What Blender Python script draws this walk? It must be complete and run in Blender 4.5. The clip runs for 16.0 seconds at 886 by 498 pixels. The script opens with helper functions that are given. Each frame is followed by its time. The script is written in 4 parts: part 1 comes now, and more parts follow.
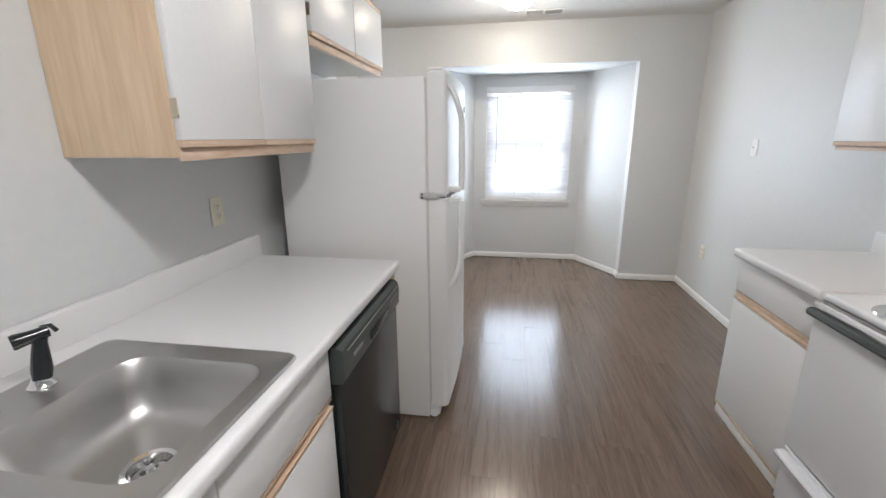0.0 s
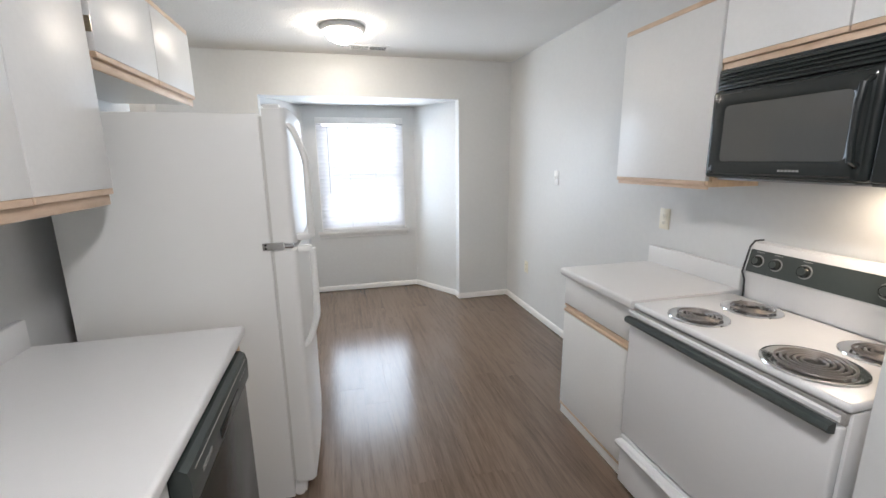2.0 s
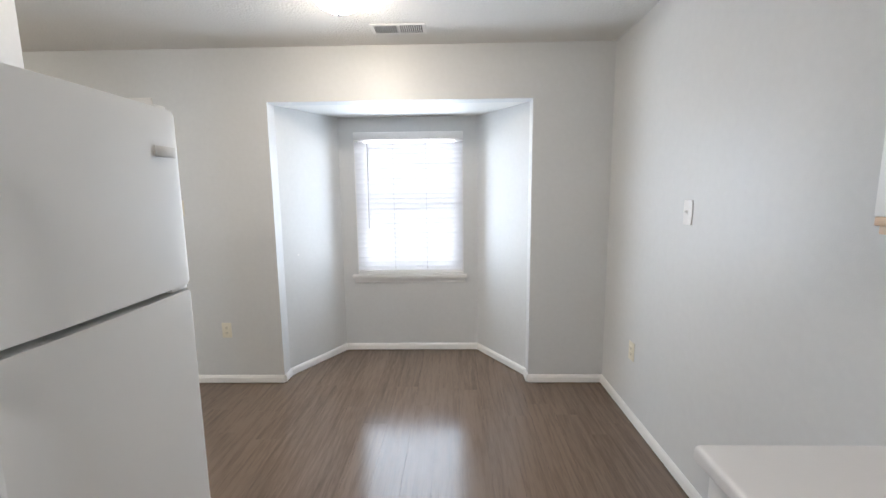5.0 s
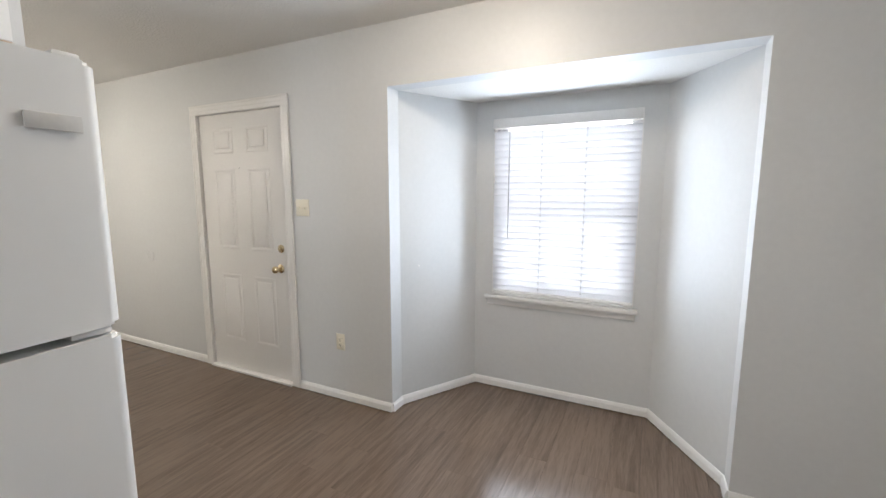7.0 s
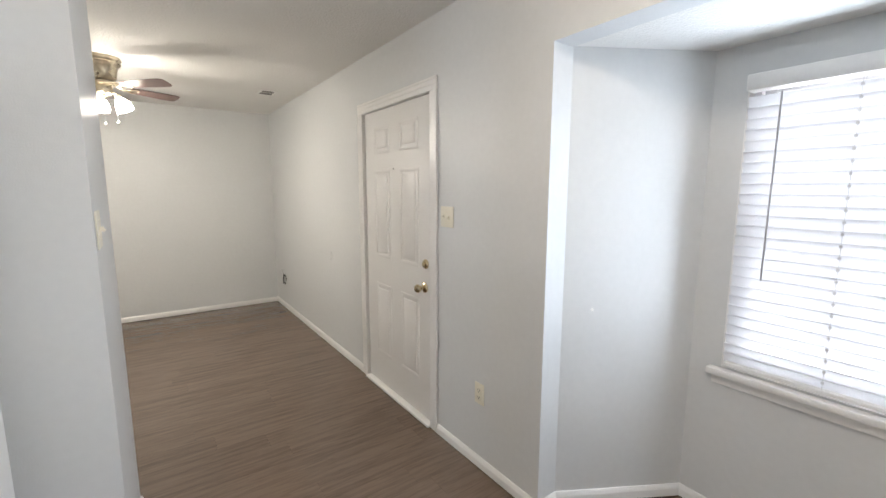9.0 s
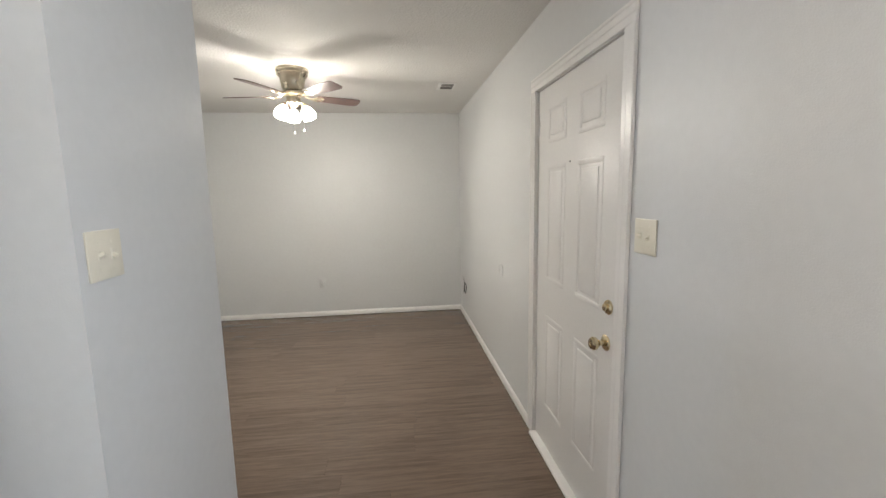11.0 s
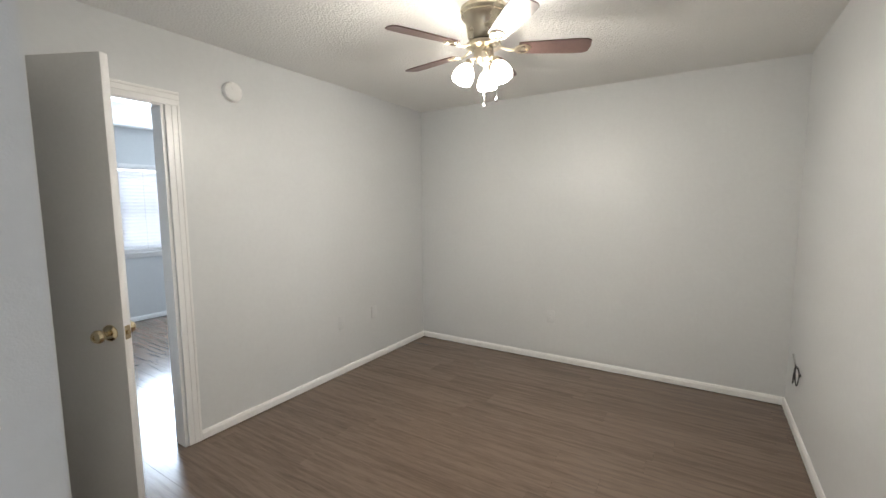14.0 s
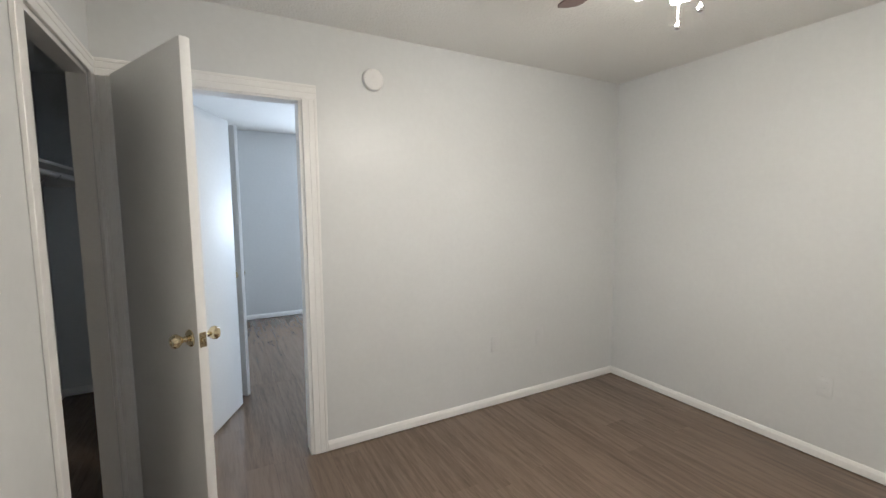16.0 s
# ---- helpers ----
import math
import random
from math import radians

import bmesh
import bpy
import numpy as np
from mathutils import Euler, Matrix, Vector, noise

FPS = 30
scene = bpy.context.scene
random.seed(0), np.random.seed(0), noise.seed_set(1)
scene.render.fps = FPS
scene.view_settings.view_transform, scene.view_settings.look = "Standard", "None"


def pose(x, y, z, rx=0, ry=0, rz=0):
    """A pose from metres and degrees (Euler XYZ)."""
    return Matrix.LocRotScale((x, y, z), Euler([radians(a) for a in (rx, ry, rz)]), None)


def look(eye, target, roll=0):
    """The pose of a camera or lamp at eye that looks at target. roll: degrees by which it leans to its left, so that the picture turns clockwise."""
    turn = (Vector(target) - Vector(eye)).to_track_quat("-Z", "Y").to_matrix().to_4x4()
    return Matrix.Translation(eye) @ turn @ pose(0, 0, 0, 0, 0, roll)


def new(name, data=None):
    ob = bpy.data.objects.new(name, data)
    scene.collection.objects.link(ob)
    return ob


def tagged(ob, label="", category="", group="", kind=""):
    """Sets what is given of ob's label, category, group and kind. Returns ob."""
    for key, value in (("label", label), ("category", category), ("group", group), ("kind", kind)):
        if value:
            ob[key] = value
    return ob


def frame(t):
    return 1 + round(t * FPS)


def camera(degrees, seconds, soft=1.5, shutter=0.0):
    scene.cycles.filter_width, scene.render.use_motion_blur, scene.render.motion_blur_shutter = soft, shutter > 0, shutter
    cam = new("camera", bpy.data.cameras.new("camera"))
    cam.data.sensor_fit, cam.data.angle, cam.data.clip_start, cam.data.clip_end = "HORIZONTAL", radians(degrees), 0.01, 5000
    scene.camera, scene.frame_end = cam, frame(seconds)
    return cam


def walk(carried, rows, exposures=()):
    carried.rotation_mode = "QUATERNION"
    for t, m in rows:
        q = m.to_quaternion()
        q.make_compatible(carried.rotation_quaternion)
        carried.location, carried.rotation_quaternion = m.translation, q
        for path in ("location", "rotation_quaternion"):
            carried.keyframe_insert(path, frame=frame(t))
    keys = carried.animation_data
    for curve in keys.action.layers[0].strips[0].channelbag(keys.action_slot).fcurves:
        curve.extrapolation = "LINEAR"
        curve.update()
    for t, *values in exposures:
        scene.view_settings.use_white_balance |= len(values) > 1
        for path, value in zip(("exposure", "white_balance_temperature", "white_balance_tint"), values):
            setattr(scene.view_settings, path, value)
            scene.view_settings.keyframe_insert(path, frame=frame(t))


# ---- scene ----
cam = camera(93.5, 16.0)
PATH = [
    (0, (0.285, 0.799, 1.415), (-0.023, 2.707, 0.899), -0.4),
    (0.5, (0.241, 0.785, 1.449), (0.177, 2.716, 0.932), -0.5),
    (1, (0.178, 0.791, 1.485), (0.353, 2.715, 0.967), -0.6),
    (1.5, (0.146, 0.832, 1.495), (0.518, 2.737, 1.013), -0.7),
    (2, (0.182, 0.913, 1.489), (0.656, 2.81, 1.071), -0.7),
    (2.5, (0.296, 1.053, 1.478), (0.781, 2.957, 1.103), -0.7),
    (3, (0.444, 1.212, 1.478), (0.925, 3.121, 1.127), -0.7),
    (3.5, (0.545, 1.421, 1.466), (0.984, 3.348, 1.158), -0.6),
    (3.7, (0.581, 1.522, 1.465), (0.982, 3.458, 1.165), -0.8),
    (5.8, (0.930, 2.410, 1.434), (0.606, 4.363, 1.162), -0.2),
    (6, (0.936, 2.495, 1.432), (0.554, 4.440, 1.158), -0.2),
    (6.5, (0.960, 2.695, 1.440), (0.350, 4.581, 1.166), -0.2),
    (7, (0.991, 2.906, 1.439), (0.118, 4.686, 1.176), 0.0),
    (7.5, (0.964, 3.102, 1.445), (-0.13, 4.754, 1.173), 0.1),
    (8, (0.897, 3.321, 1.457), (-0.394, 4.824, 1.183), 0.1),
    (8.5, (0.792, 3.501, 1.463), (-0.664, 4.844, 1.187), 0.0),
    (9, (0.714, 3.726, 1.489), (-0.9, 4.873, 1.21), 0.1),
    (9.5, (0.614, 3.884, 1.483), (-1.135, 4.815, 1.214), 0.0),
    (10, (0.453, 4.047, 1.494), (-1.402, 4.747, 1.229), -0.0),
    (10.2, (0.389, 4.095, 1.51), (-1.498, 4.702, 1.24), -0.4),
    (12.5, (-0.587, 4.529, 1.469), (-2.519, 4.079, 1.22), -0.3),
    (13, (-0.837, 4.553, 1.474), (-2.714, 3.906, 1.231), -0.6),
    (13.5, (-1.077, 4.571, 1.453), (-2.872, 3.717, 1.228), -0.4),
    (14, (-1.325, 4.54, 1.454), (-3.011, 3.484, 1.246), -0.4),
    (14.5, (-1.538, 4.519, 1.467), (-3.094, 3.28, 1.254), -0.3),
    (15, (-1.739, 4.504, 1.47), (-3.126, 3.078, 1.261), -0.1),
    (15.5, (-1.934, 4.436, 1.44), (-3.109, 2.83, 1.241), -0.4),
    (16, (-2.106, 4.344, 1.432), (-3.052, 2.592, 1.241), -0.4),
]
EXPOSURES = [(0, 0.50, 6430, 13), (3.5, 0.50, 6430, 13), (6, 0.32, 6560, 14), (9.5, 0.40, 6580, 14), (12.5, 0.17, 6380, 13), (16, 0.30, 6380, 13.5)]
walk(cam, [(t, look(eye, target, roll)) for t, eye, target, roll in PATH], EXPOSURES)

# ---- light ----
world = bpy.data.worlds.new("world")
scene.world = world
world.use_nodes = True
sky = world.node_tree.nodes.new("ShaderNodeTexSky")
sky.sky_type, sky.sun_disc, sky.sun_elevation, sky.sun_rotation = "NISHITA", False, radians(50), radians(200)
world.node_tree.nodes["Background"].inputs[1].default_value = 0.12
world.node_tree.links.new(sky.outputs[0], world.node_tree.nodes["Background"].inputs[0])


def window_light(x, y, z, w, h, turn, power):
    lamp = bpy.data.lights.new("window_daylight", "AREA")
    lamp.shape, lamp.size, lamp.size_y, lamp.energy, lamp.color = "RECTANGLE", w, h, power, (0.70, 0.85, 1.0)
    ob = new("window_daylight", lamp)
    ob.matrix_world = pose(x, y, z, 90, 0, turn)
    return ob


BAY_POWER, BED_POWER, FAN_GLOW, DOME_GLOW, KITCHEN_GLOW, HOOD_POWER = 18, 74, 27, 66, 110, 1.4
BULB_POWER = 19
window_light(0.465, 5.69, 1.33, 0.89, 1.15, 180, BAY_POWER)
window_light(-4.0, -1.51, 1.45, 0.82, 1.0, 0, BED_POWER)
hood_lamp = bpy.data.lights.new("hood_lamp", "AREA")
hood_lamp.size, hood_lamp.energy, hood_lamp.color = 0.12, HOOD_POWER, (1.0, 0.80, 0.58)
new("hood_lamp", hood_lamp).matrix_world = pose(1.84, 1.80, 1.392)


# ---- materials ----
def material(name, color, rough=0.5, metal=0.0, vary=0.06, scale=3.0, bump=0.0, bump_scale=200.0, coat=0.0, spec=0.5):
    m = bpy.data.materials.new(name)
    m.use_nodes = True
    n, l = m.node_tree.nodes, m.node_tree.links
    b = n["Principled BSDF"]
    b.inputs["Roughness"].default_value, b.inputs["Metallic"].default_value = rough, metal
    b.inputs["Coat Weight"].default_value, b.inputs["Specular IOR Level"].default_value = coat, spec
    geo = n.new("ShaderNodeNewGeometry")
    big, fine = n.new("ShaderNodeTexNoise"), n.new("ShaderNodeTexNoise")
    big.inputs["Scale"].default_value, big.inputs["Detail"].default_value = scale, 4
    fine.inputs["Scale"].default_value, fine.inputs["Detail"].default_value = scale * 22, 3
    mix = n.new("ShaderNodeMath")
    mix.operation = "ADD"
    for t, k in ((big, 0), (fine, 1)):
        l.new(geo.outputs["Position"], t.inputs["Vector"])
        l.new(t.outputs["Fac"], mix.inputs[k])
    ramp = n.new("ShaderNodeMapRange")
    ramp.inputs["From Min"].default_value, ramp.inputs["From Max"].default_value = 0.6, 1.4
    ramp.inputs["To Min"].default_value, ramp.inputs["To Max"].default_value = 1 - vary, 1 + vary
    l.new(mix.outputs[0], ramp.inputs["Value"])
    tint = n.new("ShaderNodeVectorMath")
    tint.operation = "SCALE"
    tint.inputs[0].default_value = color
    l.new(ramp.outputs[0], tint.inputs["Scale"])
    l.new(tint.outputs[0], b.inputs["Base Color"])
    rr = n.new("ShaderNodeMapRange")
    rr.inputs["From Min"].default_value, rr.inputs["From Max"].default_value = 0.3, 0.7
    rr.inputs["To Min"].default_value, rr.inputs["To Max"].default_value = rough * 0.88, min(1, rough * 1.12)
    l.new(big.outputs["Fac"], rr.inputs["Value"])
    l.new(rr.outputs[0], b.inputs["Roughness"])
    if bump:
        tex, bn = n.new("ShaderNodeTexNoise"), n.new("ShaderNodeBump")
        tex.inputs["Scale"].default_value, tex.inputs["Detail"].default_value = bump_scale, 3
        bn.inputs["Strength"].default_value, bn.inputs["Distance"].default_value = bump, 0.002
        l.new(geo.outputs["Position"], tex.inputs["Vector"])
        l.new(tex.outputs["Fac"], bn.inputs["Height"])
        l.new(bn.outputs[0], b.inputs["Normal"])
    return m


def grain_material(name, dark, light, rough, stretch, per_piece=0.0, bump=0.1):
    """Wood: grain drawn out along one axis; pieces differ by Object Info's Random."""
    m = bpy.data.materials.new(name)
    m.use_nodes = True
    n, l = m.node_tree.nodes, m.node_tree.links
    b = n["Principled BSDF"]
    geo, info, mapping = n.new("ShaderNodeNewGeometry"), n.new("ShaderNodeObjectInfo"), n.new("ShaderNodeMapping")
    mapping.inputs["Scale"].default_value = stretch
    shift = n.new("ShaderNodeVectorMath")
    shift.operation = "MULTIPLY_ADD"
    l.new(info.outputs["Random"], shift.inputs[0])
    shift.inputs[1].default_value = (31.0 * per_piece, 57.0 * per_piece, 0)
    l.new(geo.outputs["Position"], shift.inputs[2])
    l.new(shift.outputs[0], mapping.inputs["Vector"])
    coarse, fine = n.new("ShaderNodeTexNoise"), n.new("ShaderNodeTexNoise")
    coarse.inputs["Scale"].default_value, coarse.inputs["Detail"].default_value = 1.0, 6
    coarse.inputs["Distortion"].default_value = 0.6
    fine.inputs["Scale"].default_value, fine.inputs["Detail"].default_value = 5.0, 4
    for t in (coarse, fine):
        l.new(mapping.outputs[0], t.inputs["Vector"])
    add = n.new("ShaderNodeMath")
    add.operation = "MULTIPLY_ADD"
    add.inputs[1].default_value = 0.55
    l.new(fine.outputs["Fac"], add.inputs[0])
    l.new(coarse.outputs["Fac"], add.inputs[2])
    piece = n.new("ShaderNodeMath")
    piece.operation = "MULTIPLY_ADD"
    piece.inputs[1].default_value = 0.16 * per_piece
    l.new(info.outputs["Random"], piece.inputs[0])
    l.new(add.outputs[0], piece.inputs[2])
    ramp = n.new("ShaderNodeValToRGB")
    ramp.color_ramp.elements[0].position, ramp.color_ramp.elements[0].color = 0.52, (*dark, 1)
    ramp.color_ramp.elements[1].position, ramp.color_ramp.elements[1].color = 1.08, (*light, 1)
    l.new(piece.outputs[0], ramp.inputs["Fac"])
    l.new(ramp.outputs[0], b.inputs["Base Color"])
    rr = n.new("ShaderNodeMapRange")
    rr.inputs["From Min"].default_value, rr.inputs["From Max"].default_value = 0.5, 1.1
    rr.inputs["To Min"].default_value, rr.inputs["To Max"].default_value = rough * 0.8, rough * 1.25
    l.new(add.outputs[0], rr.inputs["Value"])
    l.new(rr.outputs[0], b.inputs["Roughness"])
    bn = n.new("ShaderNodeBump")
    bn.inputs["Strength"].default_value, bn.inputs["Distance"].default_value = bump, 0.002
    if per_piece > 0.9:
        wave, wb = n.new("ShaderNodeTexNoise"), n.new("ShaderNodeBump")
        wave.inputs["Scale"].default_value, wave.inputs["Detail"].default_value = 7.0, 2
        wb.inputs["Strength"].default_value, wb.inputs["Distance"].default_value = 0.12, 0.006
        l.new(shift.outputs[0], wave.inputs["Vector"])
        l.new(wave.outputs["Fac"], wb.inputs["Height"])
        l.new(wb.outputs[0], bn.inputs["Normal"])
    l.new(add.outputs[0], bn.inputs["Height"])
    l.new(bn.outputs[0], b.inputs["Normal"])
    return m


def glow_material(name, color, strength):
    m = bpy.data.materials.new(name)
    m.use_nodes = True
    b = m.node_tree.nodes["Principled BSDF"]
    b.inputs["Base Color"].default_value = (0.8, 0.8, 0.8, 1)
    b.inputs["Emission Color"].default_value = (*color, 1)
    b.inputs["Emission Strength"].default_value = strength
    return m


def frosted_material(name, color, strength, clear):
    """Thin lit frosted glass that lets part of its bulb's light straight through."""
    m = glow_material(name, color, strength)
    n, l = m.node_tree.nodes, m.node_tree.links
    through_glass, mix = n.new("ShaderNodeBsdfTransparent"), n.new("ShaderNodeMixShader")
    mix.inputs[0].default_value = clear
    l.new(n["Principled BSDF"].outputs[0], mix.inputs[1])
    l.new(through_glass.outputs[0], mix.inputs[2])
    l.new(mix.outputs[0], n["Material Output"].inputs[0])
    return m


def popcorn_material():
    m = material("popcorn_ceiling", (0.78, 0.77, 0.745), 0.9, vary=0.03)
    n, l = m.node_tree.nodes, m.node_tree.links
    geo = n.new("ShaderNodeNewGeometry")
    tex, tex2, bn = n.new("ShaderNodeTexVoronoi"), n.new("ShaderNodeTexNoise"), n.new("ShaderNodeBump")
    tex.feature, tex.inputs["Scale"].default_value = "SMOOTH_F1", 95
    tex2.inputs["Scale"].default_value, tex2.inputs["Detail"].default_value = 70, 4
    add = n.new("ShaderNodeMath")
    add.operation = "SUBTRACT"
    for t in (tex, tex2):
        l.new(geo.outputs["Position"], t.inputs["Vector"])
    l.new(tex2.outputs["Fac"], add.inputs[0])
    l.new(tex.outputs["Distance"], add.inputs[1])
    bn.inputs["Strength"].default_value, bn.inputs["Distance"].default_value = 0.55, 0.005
    l.new(add.outputs[0], bn.inputs["Height"])
    l.new(bn.outputs[0], n["Principled BSDF"].inputs["Normal"])
    return m


def slat_material():
    m = material("white_blind_slat", (0.82, 0.82, 0.82), 0.45, vary=0.02)
    n, l = m.node_tree.nodes, m.node_tree.links
    tr, mix = n.new("ShaderNodeBsdfTranslucent"), n.new("ShaderNodeMixShader")
    tr.inputs[0].default_value = (0.85, 0.87, 0.9, 1)
    mix.inputs[0].default_value = 0.58
    l.new(n["Principled BSDF"].outputs[0], mix.inputs[1])
    l.new(tr.outputs[0], mix.inputs[2])
    l.new(mix.outputs[0], n["Material Output"].inputs[0])
    return m


def glass_material():
    m = bpy.data.materials.new("window_glass")
    m.use_nodes = True
    b = m.node_tree.nodes["Principled BSDF"]
    b.inputs["Transmission Weight"].default_value, b.inputs["Roughness"].default_value, b.inputs["IOR"].default_value = 1, 0.0, 1.45
    return m


WALL = material("grey_wall_paint", (0.64, 0.648, 0.645), 0.42, vary=0.03, scale=1.5, bump=0.25, bump_scale=260)
TRIM = material("white_trim_paint", (0.80, 0.79, 0.77), 0.32, vary=0.03, bump=0.1)
DOORPAINT = material("white_door_paint", (0.80, 0.79, 0.77), 0.45, vary=0.03, bump=0.12, bump_scale=90)
LEAFPAINT = material("grey_white_door_paint", (0.77, 0.77, 0.76), 0.58, vary=0.03, bump=0.1, spec=0.3)
CEILING = popcorn_material()
LAMINATE = material("white_laminate", (0.76, 0.76, 0.75), 0.40, vary=0.025)
COUNTER = material("cream_countertop", (0.72, 0.715, 0.71), 0.34, vary=0.006, scale=2)
OAK = grain_material("oak_trim", (0.50, 0.34, 0.22), (0.73, 0.56, 0.42), 0.45, (14, 3, 14), 0.3)
OAKSIDE = grain_material("oak_veneer", (0.62, 0.44, 0.28), (0.75, 0.58, 0.40), 0.5, (24, 24, 2.2), 0.0)
PLANK = grain_material("dark_vinyl_plank", (0.096, 0.066, 0.047), (0.176, 0.123, 0.088), 0.205, (34, 2.2, 34), 1.0, 0.03)
SUBFLOOR = material("dark_floor_joint", (0.03, 0.025, 0.02), 0.7)
FRIDGE = material("white_enamel", (0.78, 0.78, 0.76), 0.40, vary=0.005, scale=1.2, bump=0.06, bump_scale=420)
ENAMEL = material("white_range_enamel", (0.69, 0.69, 0.69), 0.22, vary=0.015)
DARKGREY = material("dark_grey", (0.35, 0.34, 0.32), 0.6)
SEAL = material("pale_door_seal", (0.62, 0.61, 0.58), 0.6)
PLATE = material("ivory_plate", (0.76, 0.72, 0.60), 0.35, vary=0.02)
SLOT = material("dark_slot", (0.03, 0.03, 0.03), 0.5)
BLACK = material("black_gloss_plastic", (0.018, 0.022, 0.022), 0.22, vary=0.1)
BLACKPANEL = material("dark_green_black_panel", (0.045, 0.055, 0.052), 0.35, vary=0.06)
BLACKGLASS = material("smoked_oven_glass", (0.062, 0.065, 0.064), 0.04, vary=0.02, spec=0.9)
STEEL = material("brushed_stainless", (0.52, 0.515, 0.505), 0.38, 1.0, vary=0.02, scale=3, bump=0.05, bump_scale=350)
CHROME = material("chrome", (0.75, 0.75, 0.75), 0.10, 1.0, vary=0.02)
BRASS = material("polished_brass", (0.72, 0.61, 0.41), 0.16, 1.0, vary=0.06, scale=20)
ANTIQUE = material("satin_antique_brass", (0.64, 0.57, 0.44), 0.28, 1.0, vary=0.06, scale=12)
COIL = material("grey_heating_coil", (0.30, 0.28, 0.27), 0.32, 0.9)
BLADE = grain_material("mahogany_blade", (0.075, 0.045, 0.040), (0.13, 0.078, 0.068), 0.35, (9, 9, 9), 0.4)
CORD = material("pale_grey_cord", (0.60, 0.60, 0.61), 0.7)
WAND = material("grey_wand", (0.35, 0.35, 0.36), 0.3)
VINYL = material("white_window_vinyl", (0.78, 0.78, 0.79), 0.35, vary=0.02)
SLAT = slat_material()
GLASS = glass_material()
BACKDROP = glow_material("overcast_daylight", (0.92, 0.96, 1.0), 6.2)
SHADE = frosted_material("lit_frosted_shade", (1.0, 0.95, 0.83), FAN_GLOW, 0.32)
DOME = glow_material("lit_frosted_dome", (1.0, 0.91, 0.77), DOME_GLOW)
DOMEK = glow_material("lit_kitchen_dome", (1.0, 1.0, 1.0), KITCHEN_GLOW)
WRITING = material("pale_print", (0.30, 0.30, 0.29), 0.5)
LABEL = material("grey_badge", (0.42, 0.42, 0.44), 0.3, 0.6)

# ---- building helpers ----
OFFSET = {}


def thing(name, at, label, category, group="", local=False):
    """An Empty at the thing's base, under which its parts go. local: its parts are built round the Empty, not in world places."""
    root = new(name)
    root.empty_display_size = 0.1
    root.matrix_world = pose(*at)
    OFFSET[root.name] = Vector((0, 0, 0)) if local else Vector(at[:3])
    return tagged(root, label, category, group)


def mesh_of(name, bm, mat, smooth=True):
    me = bpy.data.meshes.new(name)
    bmesh.ops.recalc_face_normals(bm, faces=bm.faces)
    bm.to_mesh(me)
    bm.free()
    me.materials.append(mat)
    if smooth:
        me.shade_smooth()
        me.set_sharp_from_angle(angle=radians(35))
    return me


def part(name, bm, mat, parent, label="", smooth=True):
    off = OFFSET[parent.name]
    bmesh.ops.translate(bm, verts=bm.verts, vec=-off)
    ob = new(name, mesh_of(name, bm, mat, smooth))
    ob.parent = parent
    OFFSET[ob.name] = off
    return tagged(ob, label)


def single(name, bm, mat, label, category="", kind="", smooth=True):
    ob = new(name, mesh_of(name, bm, mat, smooth))
    return tagged(ob, label, category, "", kind)


def box(x0, x1, y0, y1, z0, z1, bevel=0.0, bm=None, seg=2):
    made = bmesh.new()
    bmesh.ops.create_cube(made, size=1)
    bmesh.ops.scale(made, verts=made.verts, vec=(abs(x1 - x0), abs(y1 - y0), abs(z1 - z0)))
    if bevel:
        bmesh.ops.bevel(made, geom=made.edges[:], offset=bevel, segments=seg, affect="EDGES", profile=0.5)
    bmesh.ops.translate(made, verts=made.verts, vec=((x0 + x1) / 2, (y0 + y1) / 2, (z0 + z1) / 2))
    return join(bm, made)


def join(bm, made):
    if bm is None:
        return made
    me = bpy.data.meshes.new("tmp")
    made.to_mesh(me)
    made.free()
    bm.from_mesh(me)
    bpy.data.meshes.remove(me)
    return bm


def lathe(profile, at=(0, 0, 0), axis="z", seg=24, bm=None, m=None):
    """Turns a profile of (radius, height) round an axis through at."""
    made = bmesh.new()
    rings = []
    for r, h in profile:
        rings.append([made.verts.new((r * math.cos(2 * math.pi * k / seg), r * math.sin(2 * math.pi * k / seg), h)) for k in range(seg)] if r > 1e-6 else [made.verts.new((0, 0, h))])
    for a, b in zip(rings, rings[1:]):
        for k in range(seg):
            q = [a[k % len(a)], a[(k + 1) % len(a)], b[(k + 1) % len(b)], b[k % len(b)]]
            q = list(dict.fromkeys(q))
            if len(q) > 2:
                made.faces.new(q)
    turn = {"z": Matrix(), "x": pose(0, 0, 0, 0, 90, 0), "y": pose(0, 0, 0, -90, 0, 0), "-x": pose(0, 0, 0, 0, -90, 0), "-y": pose(0, 0, 0, 90, 0, 0), "-z": pose(0, 0, 0, 180, 0, 0)}[axis]
    made.transform(Matrix.Translation(at) @ (m or Matrix()) @ turn)
    return join(bm, made)


